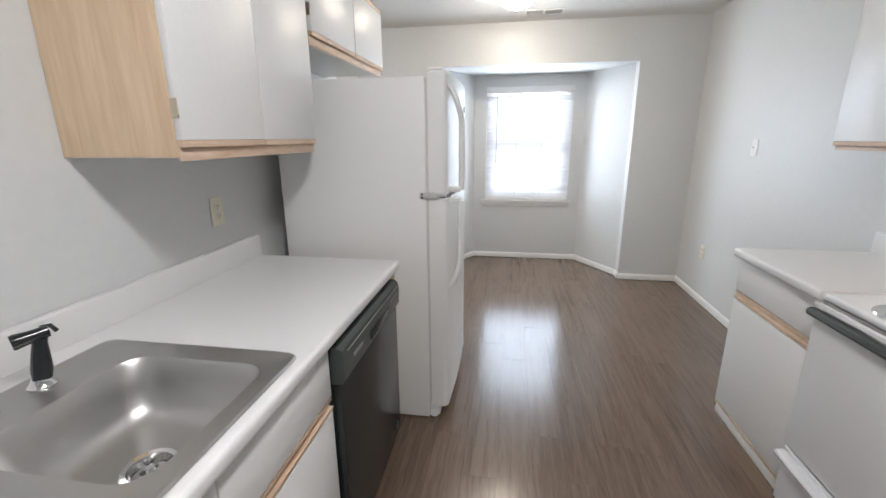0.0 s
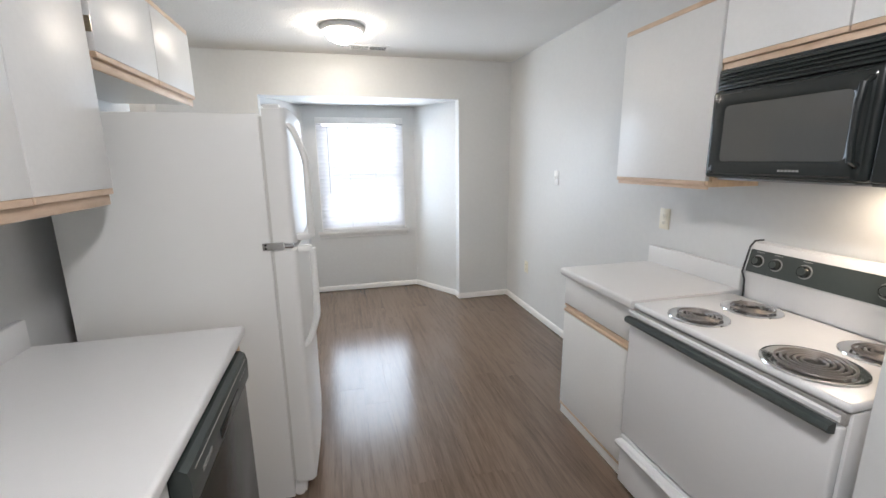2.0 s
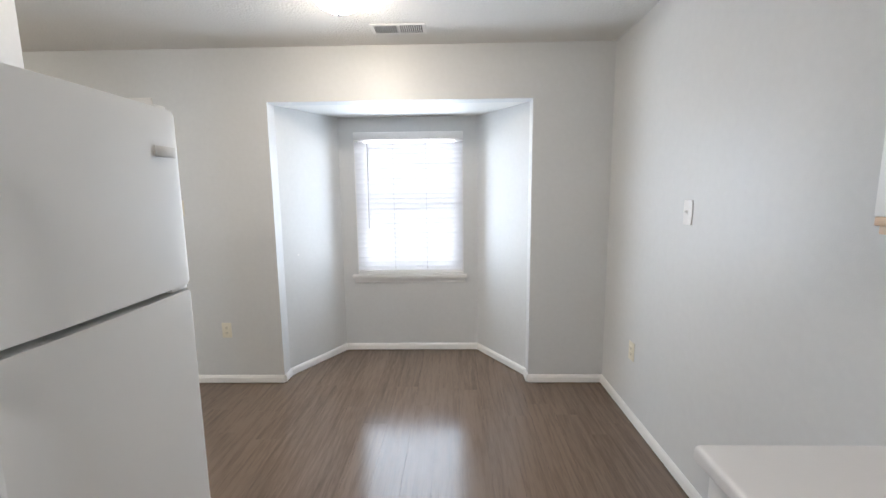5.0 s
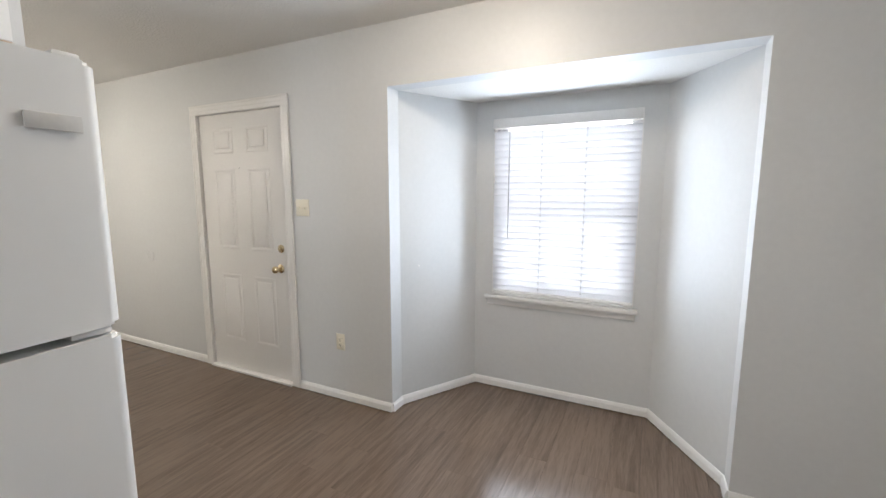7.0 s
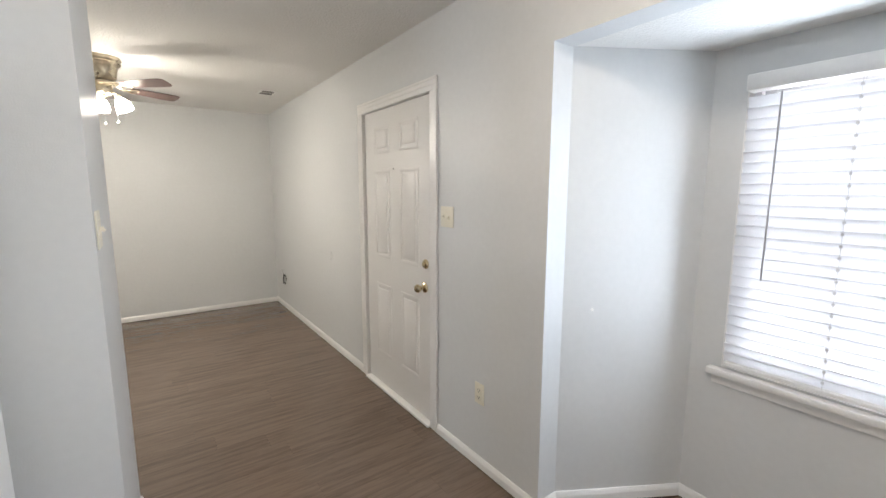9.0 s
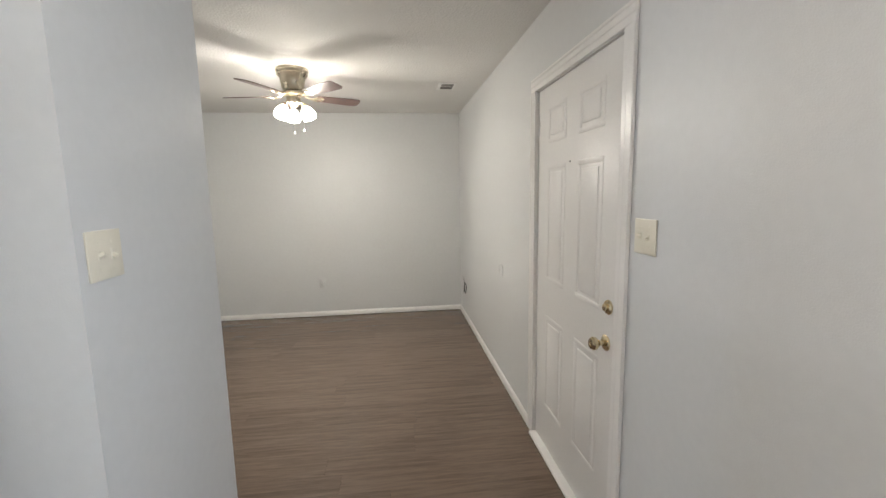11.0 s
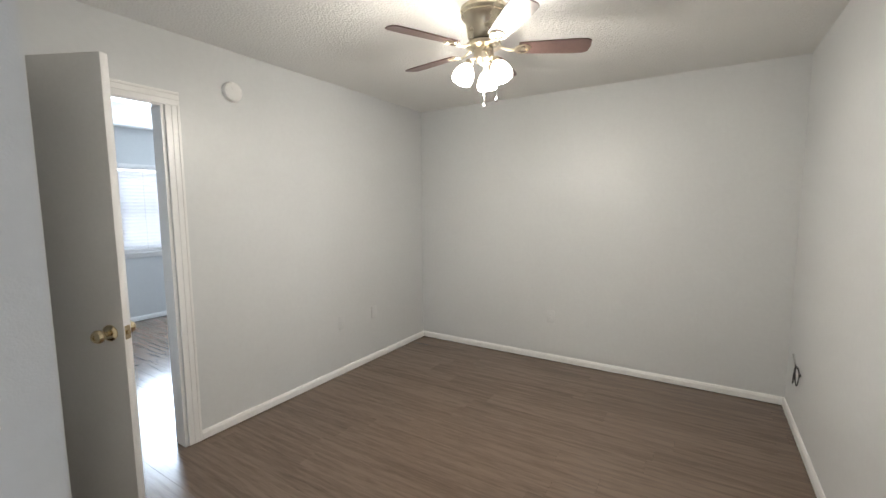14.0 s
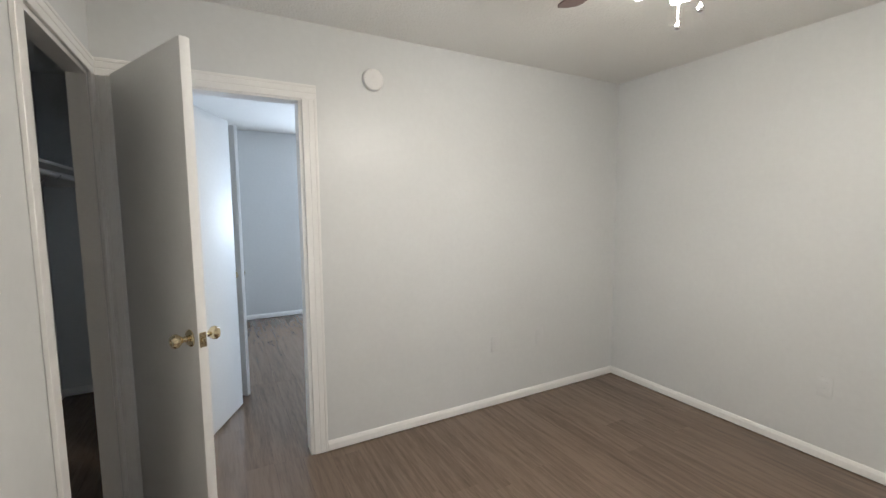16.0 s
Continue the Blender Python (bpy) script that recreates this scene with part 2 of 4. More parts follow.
def tube(points, r, seg=8, bm=None, close=False):
    """A round rod along points."""
    made = bmesh.new()
    pts = [Vector(p) for p in points]
    rings, last = [], None
    for k, p in enumerate(pts):
        if close:
            d = pts[(k + 1) % len(pts)] - pts[k - 1]
        else:
            d = pts[min(k + 1, len(pts) - 1)] - pts[max(k - 1, 0)]
        d.normalize()
        u = (last - d * last.dot(d)) if last is not None else (Vector((0, 0, 1)) if abs(d.z) < 0.9 else Vector((1, 0, 0))).cross(d)
        u.normalize()
        last = u
        v = d.cross(u)
        rings.append([made.verts.new(p + r * (math.cos(a) * u + math.sin(a) * v)) for a in [2 * math.pi * i / seg for i in range(seg)]])
    pairs = list(zip(rings, rings[1:])) + ([(rings[-1], rings[0])] if close else [])
    for a, b in pairs:
        for i in range(seg):
            made.faces.new((a[i], a[(i + 1) % seg], b[(i + 1) % seg], b[i]))
    if not close:
        made.faces.new(rings[0])
        made.faces.new(rings[-1])
    return join(bm, made)


def prism(outline, z0, z1, bm=None):
    """A plan outline raised from z0 to z1."""
    made = bmesh.new()
    low = [made.verts.new((x, y, z0)) for x, y in outline]
    top = [made.verts.new((x, y, z1)) for x, y in outline]
    made.faces.new(low)
    made.faces.new(top)
    for k in range(len(low)):
        made.faces.new((low[k - 1], low[k], top[k], top[k - 1]))
    return join(bm, made)


def extrude_y(outline, y0, y1, bm=None):
    """An outline in x and z drawn out from y0 to y1."""
    made = bmesh.new()
    a = [made.verts.new((x, y0, z)) for x, z in outline]
    b = [made.verts.new((x, y1, z)) for x, z in outline]
    made.faces.new(a)
    made.faces.new(b)
    for k in range(len(a)):
        made.faces.new((a[k - 1], a[k], b[k], b[k - 1]))
    return join(bm, made)


def wall(name, axis, face, back, a0, a1, openings=(), top=2.44, label="smooth light grey painted wall"):
    """A wall along an axis ('x' or 'y') from a0 to a1, between face and back, with openings (from, to, bottom, top)."""
    bm = bmesh.new()

    def piece(p, q, z0, z1):
        if q - p > 1e-4 and z1 - z0 > 1e-4:
            if axis == "x":
                box(p, q, face, back, z0, z1, bm=bm)
            else:
                box(face, back, p, q, z0, z1, bm=bm)
    at = a0
    for p, q, z0, z1 in sorted(openings):
        piece(at, p, 0, top)
        piece(p, q, 0, z0)
        piece(p, q, z1, top)
        at = q
    piece(at, a1, 0, top)
    return single(name, bm, WALL, label, "wall", "structure", smooth=False)


# ---- the rooms ----
XR, XK, YF, YN, XW, YB, XC, YE, H = 1.96, -0.872, 5.095, 1.934, -5.063, 5.765, -1.560, 3.598, 2.44
XL, YR, YC, XS = -1.65, -1.58, 0.20, -1.660  # closet front, bedroom back wall, closet end, bedroom side wall
single("floor", box(XW - 0.12, XR + 0.12, -1.72, YB + 0.12, -0.10, -0.006), SUBFLOOR, "dark brown wood-look vinyl plank floor", "floor", "structure")
single("ceiling", box(XW - 0.12, XR + 0.12, -1.72, YF + 0.12, H, H + 0.1), CEILING, "white popcorn-textured ceiling", "ceiling", "structure")
wall("wall_front", "x", YF, YF + 0.12, XW - 0.12, XR + 0.12, [(-2.265, -1.325, 0, 2.055), (-0.455, 1.405, 0, 2.075)])
wall("wall_right", "y", XR, XR + 0.12, -1.12, YF)
wall("wall_kitchen", "y", XK - 0.11, XK, -1.12, YE)
wall("wall_closet_end", "x", YE - 0.11, YE, XC, XK - 0.11)
wall("wall_closet", "y", XL, XL + 0.072, YN, 3.25, [(2.0, 2.715, 0, 2.03)])
wall("wall_closet_depth", "x", 0.08, YC, XS + 0.09, XK - 0.11)
wall("wall_closet_side", "y", XC, XC + 0.11, 3.25, YE - 0.11)
wall("wall_near", "x", YN - 0.11, YN, XW, XS + 0.09, [(-2.540, -1.735, 0, 2.04)])
wall("wall_far", "y", XW - 0.12, XW, YR - 0.12, YF)
wall("wall_behind", "x", -1.12, -1.0, XK, XR)
wall("wall_range_end", "y", 1.30, XR, 1.37, 1.485)
wall("wall_bedroom_back", "x", YR - 0.12, YR, XW, XS, [(-4.45, -3.55, 0.89, 2.0)])
wall("wall_bedroom_side", "y", XS, XS + 0.09, YR - 0.12, YN - 0.11, [(0.46, 1.76, 0, 2.06)])
single("wall_bay_left", prism([(-0.455, YF + 0.12), (-0.14, YB), (-0.14, YB + 0.12), (-0.60, YB + 0.12), (-0.60, YF + 0.12)], 0, 2.15), WALL, "angled light grey wall of the window bay", "wall", "structure", smooth=False)
single("wall_bay_right", prism([(1.405, YF + 0.12), (1.066, YB), (1.066, YB + 0.12), (1.55, YB + 0.12), (1.55, YF + 0.12)], 0, 2.15), WALL, "angled light grey wall of the window bay", "wall", "structure", smooth=False)
wall("wall_bay_back", "x", YB, YB + 0.12, -0.14, 1.066, [(-0.01, 0.94, 0.71, 1.955)], top=2.15)
single("ceiling_bay", prism([(-0.455, YF + 0.12), (1.405, YF + 0.12), (1.066, YB), (-0.14, YB)], 2.078, 2.15), CEILING, "white textured ceiling of the window bay", "ceiling", "structure", smooth=False)


def baseboard(p, q, side):
    """A moulded skirting from p to q in plan; side: +1 when the room lies to the left of p to q."""
    d = Vector((q[0] - p[0], q[1] - p[1]))
    n = Vector((-d.y, d.x)).normalized() * side
    bm = bmesh.new()
    prof = [(0.0, 0.006), (0.016, 0.006), (0.014, 0.042), (0.009, 0.055), (0.005, 0.062), (0.0, 0.062)]
    rings = []
    for e in (p, q):
        rings.append([bm.verts.new((e[0] + n.x * o, e[1] + n.y * o, z)) for o, z in prof])
    bm.faces.new(rings[0])
    bm.faces.new(rings[1])
    for k in range(len(prof)):
        bm.faces.new((rings[0][k - 1], rings[0][k], rings[1][k], rings[1][k - 1]))
    return single("baseboard", bm, TRIM, "white painted wooden baseboard along the wall", "baseboard", "structure", smooth=False)


for p, q in (((XW, YF), (-2.315, YF)), ((-1.255, YF), (-0.455, YF)), ((-0.455, YF), (-0.455, YF + 0.12)), ((-0.455, YF + 0.12), (-0.14, YB)), ((-0.14, YB), (1.066, YB)),
             ((1.066, YB), (1.405, YF + 0.12)), ((1.405, YF + 0.12), (1.405, YF)), ((1.405, YF), (XR, YF)), ((XR, YF), (XR, 2.95)),
             ((XW, YN), (XW, YF)), ((XK, YE), (XC, YE)), ((XC, YE), (XC, 3.25)), ((XK, 3.42), (XK, YE)), ((XS, YR), (XW, YR)), ((XW, YR), (XW, YN - 0.11)), ((-0.982, 3.495), (-0.982, YC)), ((-0.982, YC), (XS + 0.09, YC)), ((XS + 0.09, YC), (XS + 0.09, 0.46)), ((-1.45, YE - 0.112), (-0.982, YE - 0.112))):
    baseboard(p, q, -1)
baseboard((XW, YN), (-2.62, YN), 1)


def casing(name, axis, face, out, a0, a1, top, width=0.075, label="white moulded door casing"):
    """Moulded casing round an opening from a0 to a1 on the wall's face; out: which way it stands proud."""
    root = thing(name, (a0, face, 0) if axis == "x" else (face, a0, 0), label, "door casing")
    root["kind"] = "structure"

    def strip(nm, p0, p1, z0, z1, upright, inner):
        bm = bmesh.new()
        for f0, f1, depth in ((0, 0.42, 0.0115), (0.42, 0.80, 0.013), (0.80, 1.0, 0.015)):
            if upright:
                lo, hi = (p0, p1) if inner == p0 else (p1, p0)
                u0, u1 = lo + (hi - lo) * f0, lo + (hi - lo) * f1
                c = (min(u0, u1), max(u0, u1), z0, z1)
            else:
                c = (p0, p1, z0 + (z1 - z0) * f0, z0 + (z1 - z0) * f1)
            f = sorted((face + out * 0.0005, face + out * depth))
            if axis == "x":
                box(c[0], c[1], f[0], f[1], c[2], c[3], 0.002, bm, 1)
            else:
                box(f[0], f[1], c[0], c[1], c[2], c[3], 0.002, bm, 1)
        part(nm, bm, TRIM, root)
    strip("side_casing", a0 - width, a0, 0.002, top, True, a0)
    strip("side_casing", a1, a1 + width, 0.002, top, True, a1)
    strip("head_casing", a0 - width, a1 + width, top, top + width, False, None)
    return root


casing("door_casing", "x", YF, -1, -2.245, -1.335, 2.045, 0.072)
casing("door_casing", "x", YN, 1, -2.540, -1.735, 2.03, 0.078)
casing("closet_casing", "y", XL, -1, 2.0, 2.715, 2.03, 0.075, "white moulded casing round the closet opening")


def jamb(name, axis, f0, f1, a0, a1, top):
    """Lining of an opening with a door stop."""
    bm = bmesh.new()
    for c in ((a0 - 0.002, a0 + 0.018, 0, top), (a1 - 0.018, a1 + 0.002, 0, top), (a0 + 0.018, a1 - 0.018, top - 0.018, top + 0.002)):
        if axis == "x":
            box(c[0], c[1], f0, f1, c[2], c[3], bm=bm)
        else:
            box(f0, f1, c[0], c[1], c[2], c[3], bm=bm)
    return single(name, bm, TRIM, "white painted door jamb lining the opening", "door jamb", "structure", smooth=False)


jamb("door_jamb", "x", YN - 0.108, YN - 0.002, -2.540, -1.735, 2.04)
jamb("door_jamb", "y", XL + 0.002, XL + 0.070, 2.0, 2.715, 2.03)


# ---- windows ----
def window(name, x0, x1, y, z0, z1, into, outside, label):
    """A sash window in a wall whose room face is y; into: the way into the room (+1 or -1 in y)."""
    root = thing(name, ((x0 + x1) / 2, y, z0), label, "window")
    root["kind"] = "structure"

    def yy(a, b):
        return sorted((y - into * a, y - into * b))
    mid = (z0 + z1) / 2
    a, b = yy(0.055, 0.115)
    bm = bmesh.new()
    for c in ((x0, x0 + 0.03, z0, z1), (x1 - 0.03, x1, z0, z1), (x0 + 0.03, x1 - 0.03, z0, z0 + 0.03), (x0 + 0.03, x1 - 0.03, z1 - 0.03, z1)):
        box(c[0], c[1], a, b, c[2], c[3], 0.003, bm, 1)
    part("window_frame", bm, VINYL, root)
    for k, (s0, s1, d) in enumerate(((z0 + 0.03, mid + 0.02, 0.068), (mid - 0.02, z1 - 0.03, 0.095))):
        a, b = yy(d, d + 0.02)
        bm = bmesh.new()
        for c in ((x0 + 0.03, x0 + 0.07, s0, s1), (x1 - 0.07, x1 - 0.03, s0, s1), (x0 + 0.07, x1 - 0.07, s0, s0 + 0.04), (x0 + 0.07, x1 - 0.07, s1 - 0.04, s1)):
            box(c[0], c[1], a, b, c[2], c[3], 0.003, bm, 1)
        for m in (1, 2):
            xm = x0 + 0.07 + (x1 - x0 - 0.14) * m / 3
            box(xm - 0.008, xm + 0.008, a + 0.006, b - 0.006, s0 + 0.04, s1 - 0.04, bm=bm)
        sash = part("sash", bm, VINYL, root)
        a, b = yy(d + 0.009, d + 0.012)
        pane = part("pane", box(x0 + 0.07, x1 - 0.07, a, b, s0 + 0.04, s1 - 0.04), GLASS, sash, "clear glass pane")
        pane.visible_shadow = False
    a, b = yy(-0.045, 0.054)
    part("window_sill", box(x0 - 0.045, x1 + 0.028, a, y - into * 0.0, z0 - 0.03, z0 + 0.0, 0.006) if into < 0 else box(x0 - 0.045, x1 + 0.06, y, b, z0 - 0.03, z0, 0.006), TRIM, root)
    a, b = yy(-0.016, -0.001)
    part("apron", box(x0 - 0.03, x1 + 0.014, a, b, z0 - 0.075, z0 - 0.032, 0.004), TRIM, root)
    a, b = yy(0.002, 0.119)
    bm = bmesh.new()
    box(x0 - 0.001, x0 + 0.006, a, b, z0, z1, bm=bm)
    box(x1 - 0.006, x1 + 0.001, a, b, z0, z1, bm=bm)
    box(x0 + 0.006, x1 - 0.006, a, b, z1 - 0.006, z1 + 0.001, bm=bm)
    box(x0 + 0.006, x1 - 0.006, a, b, z0 - 0.001, z0 + 0.006, bm=bm)
    part("reveal", bm, TRIM, root)
    back = yy(outside, outside + 0.02)
    single("backdrop", box(x0 - 0.9, x1 + 0.9, back[0], back[1], z0 - 1.0, z1 + 0.9), BACKDROP, "bright overcast daylight outside the window", "backdrop", "structure")


def blinds(x0, x1, y, z0, z1, into, wand_x):
    """Horizontal blinds hung inside the reveal, slats nearly closed."""
    root = thing("window_blinds", ((x0 + x1) / 2, y, z0), "white horizontal slat blinds lowered and nearly closed", "blinds")

    def yy(a, b):
        return sorted((y - into * a, y - into * b))
    a, b = yy(-0.040, 0.030)
    bm = box(x0 + 0.002, x1 - 0.002, a, b, z1 - 0.070, z1 - 0.008, 0.004)
    part("valance", bm, TRIM, root)
    a, b = yy(-0.024, 0.016)
    part("bottom_rail", box(x0 + 0.012, x1 - 0.012, a, b, z0 + 0.020, z0 + 0.036, 0.004), TRIM, root)
    count = int((z1 - 0.08 - z0 - 0.05) / 0.043) + 1
    bm = bmesh.new()
    cross = [(-0.025, 0.0), (-0.0125, 0.0025), (0.0, 0.0032), (0.0125, 0.0025), (0.025, 0.0)]
    cross = cross + [(u, w - 0.0022) for u, w in reversed(cross)]
    ends = [[bm.verts.new((x, u, w)) for u, w in cross] for x in (-(x1 - x0) / 2 + 0.004, (x1 - x0) / 2 - 0.004)]
    for e in ends:
        bm.faces.new(e)
    for k in range(len(cross)):
        bm.faces.new((ends[0][k - 1], ends[0][k], ends[1][k], ends[1][k - 1]))
    me = mesh_of("slat", bm, SLAT, smooth=False)
    for k in range(count):
        z = z0 + 0.055 + 0.043 * k
        s = new("slat", me)
        s.parent = root
        s.matrix_basis = pose(0, into * 0.004, z - z0, into * (67 + random.uniform(-2.5, 2.5)), random.uniform(-0.12, 0.12), 0)
    for f in (0.36, 0.66):
        xc = x0 + (x1 - x0) * f
        bm = bmesh.new()
        for d in (-0.020, 0.018):
            yc = y - into * d
            box(xc - 0.0008, xc + 0.0008, yc - 0.0008, yc + 0.0008, z0 + 0.03, z1 - 0.07, bm=bm)
        for k in range(count):
            z = z0 + 0.065 + 0.043 * k
            yc = y + into * 0.0215
            box(xc - 0.005, xc + 0.005, yc - 0.001, yc + 0.001, z - 0.005, z + 0.005, bm=bm)
        part("ladder_cord", bm, CORD, root)
    if wand_x is not None:
        part("tilt_wand", tube([(wand_x, y + into * 0.036, z1 - 0.09), (wand_x - 0.004, y + into * 0.034, z0 + 0.42)], 0.0035), WAND, root, "thin clear grey wand")


window("window_1", -0.01, 0.94, YB, 0.71, 1.955, -1, 0.9, "white sash window in the bay with a painted sill")
blinds(-0.006, 0.938, YB, 0.71, 1.955, -1, 0.115)
window("window_2", -4.45, -3.55, YR, 0.89, 2.0, 1, 0.9, "white sash window with a painted sill in the bedroom")
blinds(-4.44, -3.56, YR, 0.89, 2.0, 1, None)

# ---- doors ----
def knob(parent, at, axis, mat=None, deadbolt=False):
    """A round knob with its rose, standing out along an axis from at."""
    if deadbolt:
        k = part("deadbolt", lathe([(0, 0), (0.030, 0), (0.030, 0.006), (0.024, 0.012), (0.014, 0.013), (0.014, 0.022), (0, 0.023)], at, axis), mat or BRASS, parent, "round brass deadbolt")
        return k
    rose = part("rose", lathe([(0, 0), (0.033, 0), (0.033, 0.004), (0.024, 0.011), (0.012, 0.013), (0, 0.013)], at, axis), mat or BRASS, parent, "round brass rose")
    part("door_knob", lathe([(0.011, 0.012), (0.011, 0.030), (0.018, 0.036), (0.026, 0.046), (0.027, 0.056), (0.021, 0.066), (0.010, 0.067), (0.009, 0.064), (0, 0.064)], at, axis), mat or BRASS, rose, "polished brass knob")
    return rose


def six_panel_door():
    x0, x1, y0, y1 = -2.243, -1.337, YF + 0.012, YF + 0.052
    root = thing("door_1", ((x0 + x1) / 2, y0, 0), "closed white six-panel entry door with brass knob and deadbolt", "door")
    root["kind"] = "structure"
    part("leaf", box(x0 + 0.003, x1 - 0.003, y0, y1, 0.022, 2.040, 0.002), DOORPAINT, root)
    for c0, c1 in ((-2.092, -1.862), (-1.720, -1.490)):
        for z0, z1 in ((1.745, 1.935), (1.005, 1.630), (0.260, 0.805)):
            bm = bmesh.new()
            w = 0.022
            for c in ((c0, c1, z1 - w, z1), (c0, c1, z0, z0 + w), (c0, c0 + w, z0 + w, z1 - w), (c1 - w, c1, z0 + w, z1 - w)):
                box(c[0], c[1], y0 - 0.0022, y0 + 0.001, c[2], c[3], 0.0015, bm, 2)
            g = 0.038
            made = box(c0 + g, c1 - g, y0 - 0.0034, y0 + 0.001, z0 + g, z1 - g)
            bmesh.ops.bevel(made, geom=[e for e in made.edges if all(v.co.y < y0 - 0.003 for v in e.verts)], offset=0.0032, segments=2, affect="EDGES", profile=0.4)
            join(bm, made)
            part("panel", bm, DOORPAINT, root)
    knob(root, (-1.423, y0, 0.888), "-y")
    knob(root, (-1.410, y0, 1.038), "-y", deadbolt=True)
    part("peephole", lathe([(0, 0), (0.004, 0), (0.004, 0.003), (0.002, 0.004), (0, 0.004)], (-1.807, y0, 1.631), "-y", 12), SLOT, root, "small dark peephole")
    for z in (0.25, 1.025, 1.845):
        bm = tube([(x0 - 0.004, y0 - 0.008, z - 0.045), (x0 - 0.004, y0 - 0.008, z + 0.045)], 0.006)
        box(x0 - 0.012, x0 + 0.014, y0 - 0.004, y0 - 0.0005, z - 0.042, z + 0.042, bm=bm)
        part("hinge", bm, DOORPAINT, root, "painted-over white hinge")
    single("threshold", box(-2.245, -1.335, YF - 0.03, YF + 0.1, 0.001, 0.020, 0.005), TRIM, "white threshold under the entry door", "threshold", "structure")
    bm = bmesh.new()
    box(-2.263, x0 - 0.0005, YF + 0.001, YF + 0.119, 0.02, 2.053, bm=bm)
    box(x1 + 0.0005, -1.327, YF + 0.001, YF + 0.119, 0.02, 2.053, bm=bm)
    box(x0, x1, YF + 0.001, YF + 0.119, 2.0425, 2.053, bm=bm)
    box(x0 + 0.001, x1 - 0.001, y1 + 0.001, y1 + 0.012, 0.022, 2.042, bm=bm)
    single("door_frame", bm, TRIM, "white painted frame of the entry door", "door frame", "structure", smooth=False)


six_panel_door()


def flush_door(name, hinge, tip_angle, width, height, label, latch=True, knob_z=0.905, both=True, brass=None):
    """A flat door leaf hinged at a plan place and swung to an angle; built along its own x."""
    root = thing(name, (hinge[0], hinge[1], 0, 0, 0, tip_angle), label, "door", local=True)
    root["kind"] = "structure"
    part("leaf", box(0.004, width, -0.0175, 0.0175, 0.012, height, 0.002), LEAFPAINT, root)
    knob(root, (width - 0.06, 0.0175, knob_z), "y", brass)
    if both:
        knob(root, (width - 0.06, -0.0175, knob_z), "-y", brass)
    if latch:
        bm = box(width - 0.001, width + 0.0015, -0.0125, 0.0125, knob_z - 0.028, knob_z + 0.028, 0.0007, None, 1)
        box(width + 0.001, width + 0.011, -0.006, 0.006, knob_z - 0.008, knob_z + 0.008, 0.002, bm, 1)
        part("latch_plate", bm, BRASS, root, "brass latch plate on the door's edge")
    for z in (0.25, 1.0, 1.78):
        part("hinge", tube([(0.0, 0.02, z - 0.045), (0.0, 0.02, z + 0.045)], 0.006), BRASS, root, "brass hinge")
    return root


def heading(p, q):
    return math.degrees(math.atan2(q[1] - p[1], q[0] - p[0]))


flush_door("door_2", (-1.735, 1.960), heading((-1.735, 1.960), (-2.037, 2.592)), 0.700, 2.035, "open flat off-white interior door with brass knobs", knob_z=0.955)
flush_door("door_3", (-1.83, 1.78), heading((-1.83, 1.78), (-2.19, 1.03)), 0.83, 2.05, "open flat white bedroom closet door with brass knob", False, 0.95, False)
flush_door("door_4", (-1.672, 0.44), heading((-1.672, 0.44), (-2.26, 0.90)), 0.74, 2.05, "open flat white bedroom closet door with brass knob", False, 0.95, True)


# ---- closet fittings ----
def closet_shelf():
    y0, y1, front, back, z = YC + 0.002, 3.495, -1.27, -0.984, 1.725
    root = thing("closet_shelf", (-1.10, 1.85, z), "white wooden closet shelf with a hanging rod", "shelf")
    part("board", box(front, back, y0, y1, z - 0.020, z, 0.002), TRIM, root)
    part("cleat", box(back - 0.018, back, y0, y1, z - 0.110, z - 0.021, 0.002), TRIM, root)
    for a, b in ((y0, y0 + 0.018), (y1 - 0.018, y1)):
        part("side_cleat", box(front, back - 0.019, a, b, z - 0.110, z - 0.021, 0.002), TRIM, root)
    part("rod", tube([(front + 0.015, y0 + 0.019, z - 0.068), (front + 0.015, y1 - 0.019, z - 0.068)], 0.017, 12), TRIM, root, "white round hanging rod")
    for y in (0.95, 2.10):
        bm = box(back - 0.022, back - 0.0185, y - 0.012, y + 0.012, z - 0.28, z - 0.112)
        tube([(back - 0.020, y, z - 0.25), (front + 0.03, y, z - 0.06), (front + 0.012, y, z - 0.09), (front - 0.006, y, z - 0.07)], 0.005, 6, bm)
        part("rod_bracket", bm, CHROME, root, "small metal rod bracket")


closet_shelf()


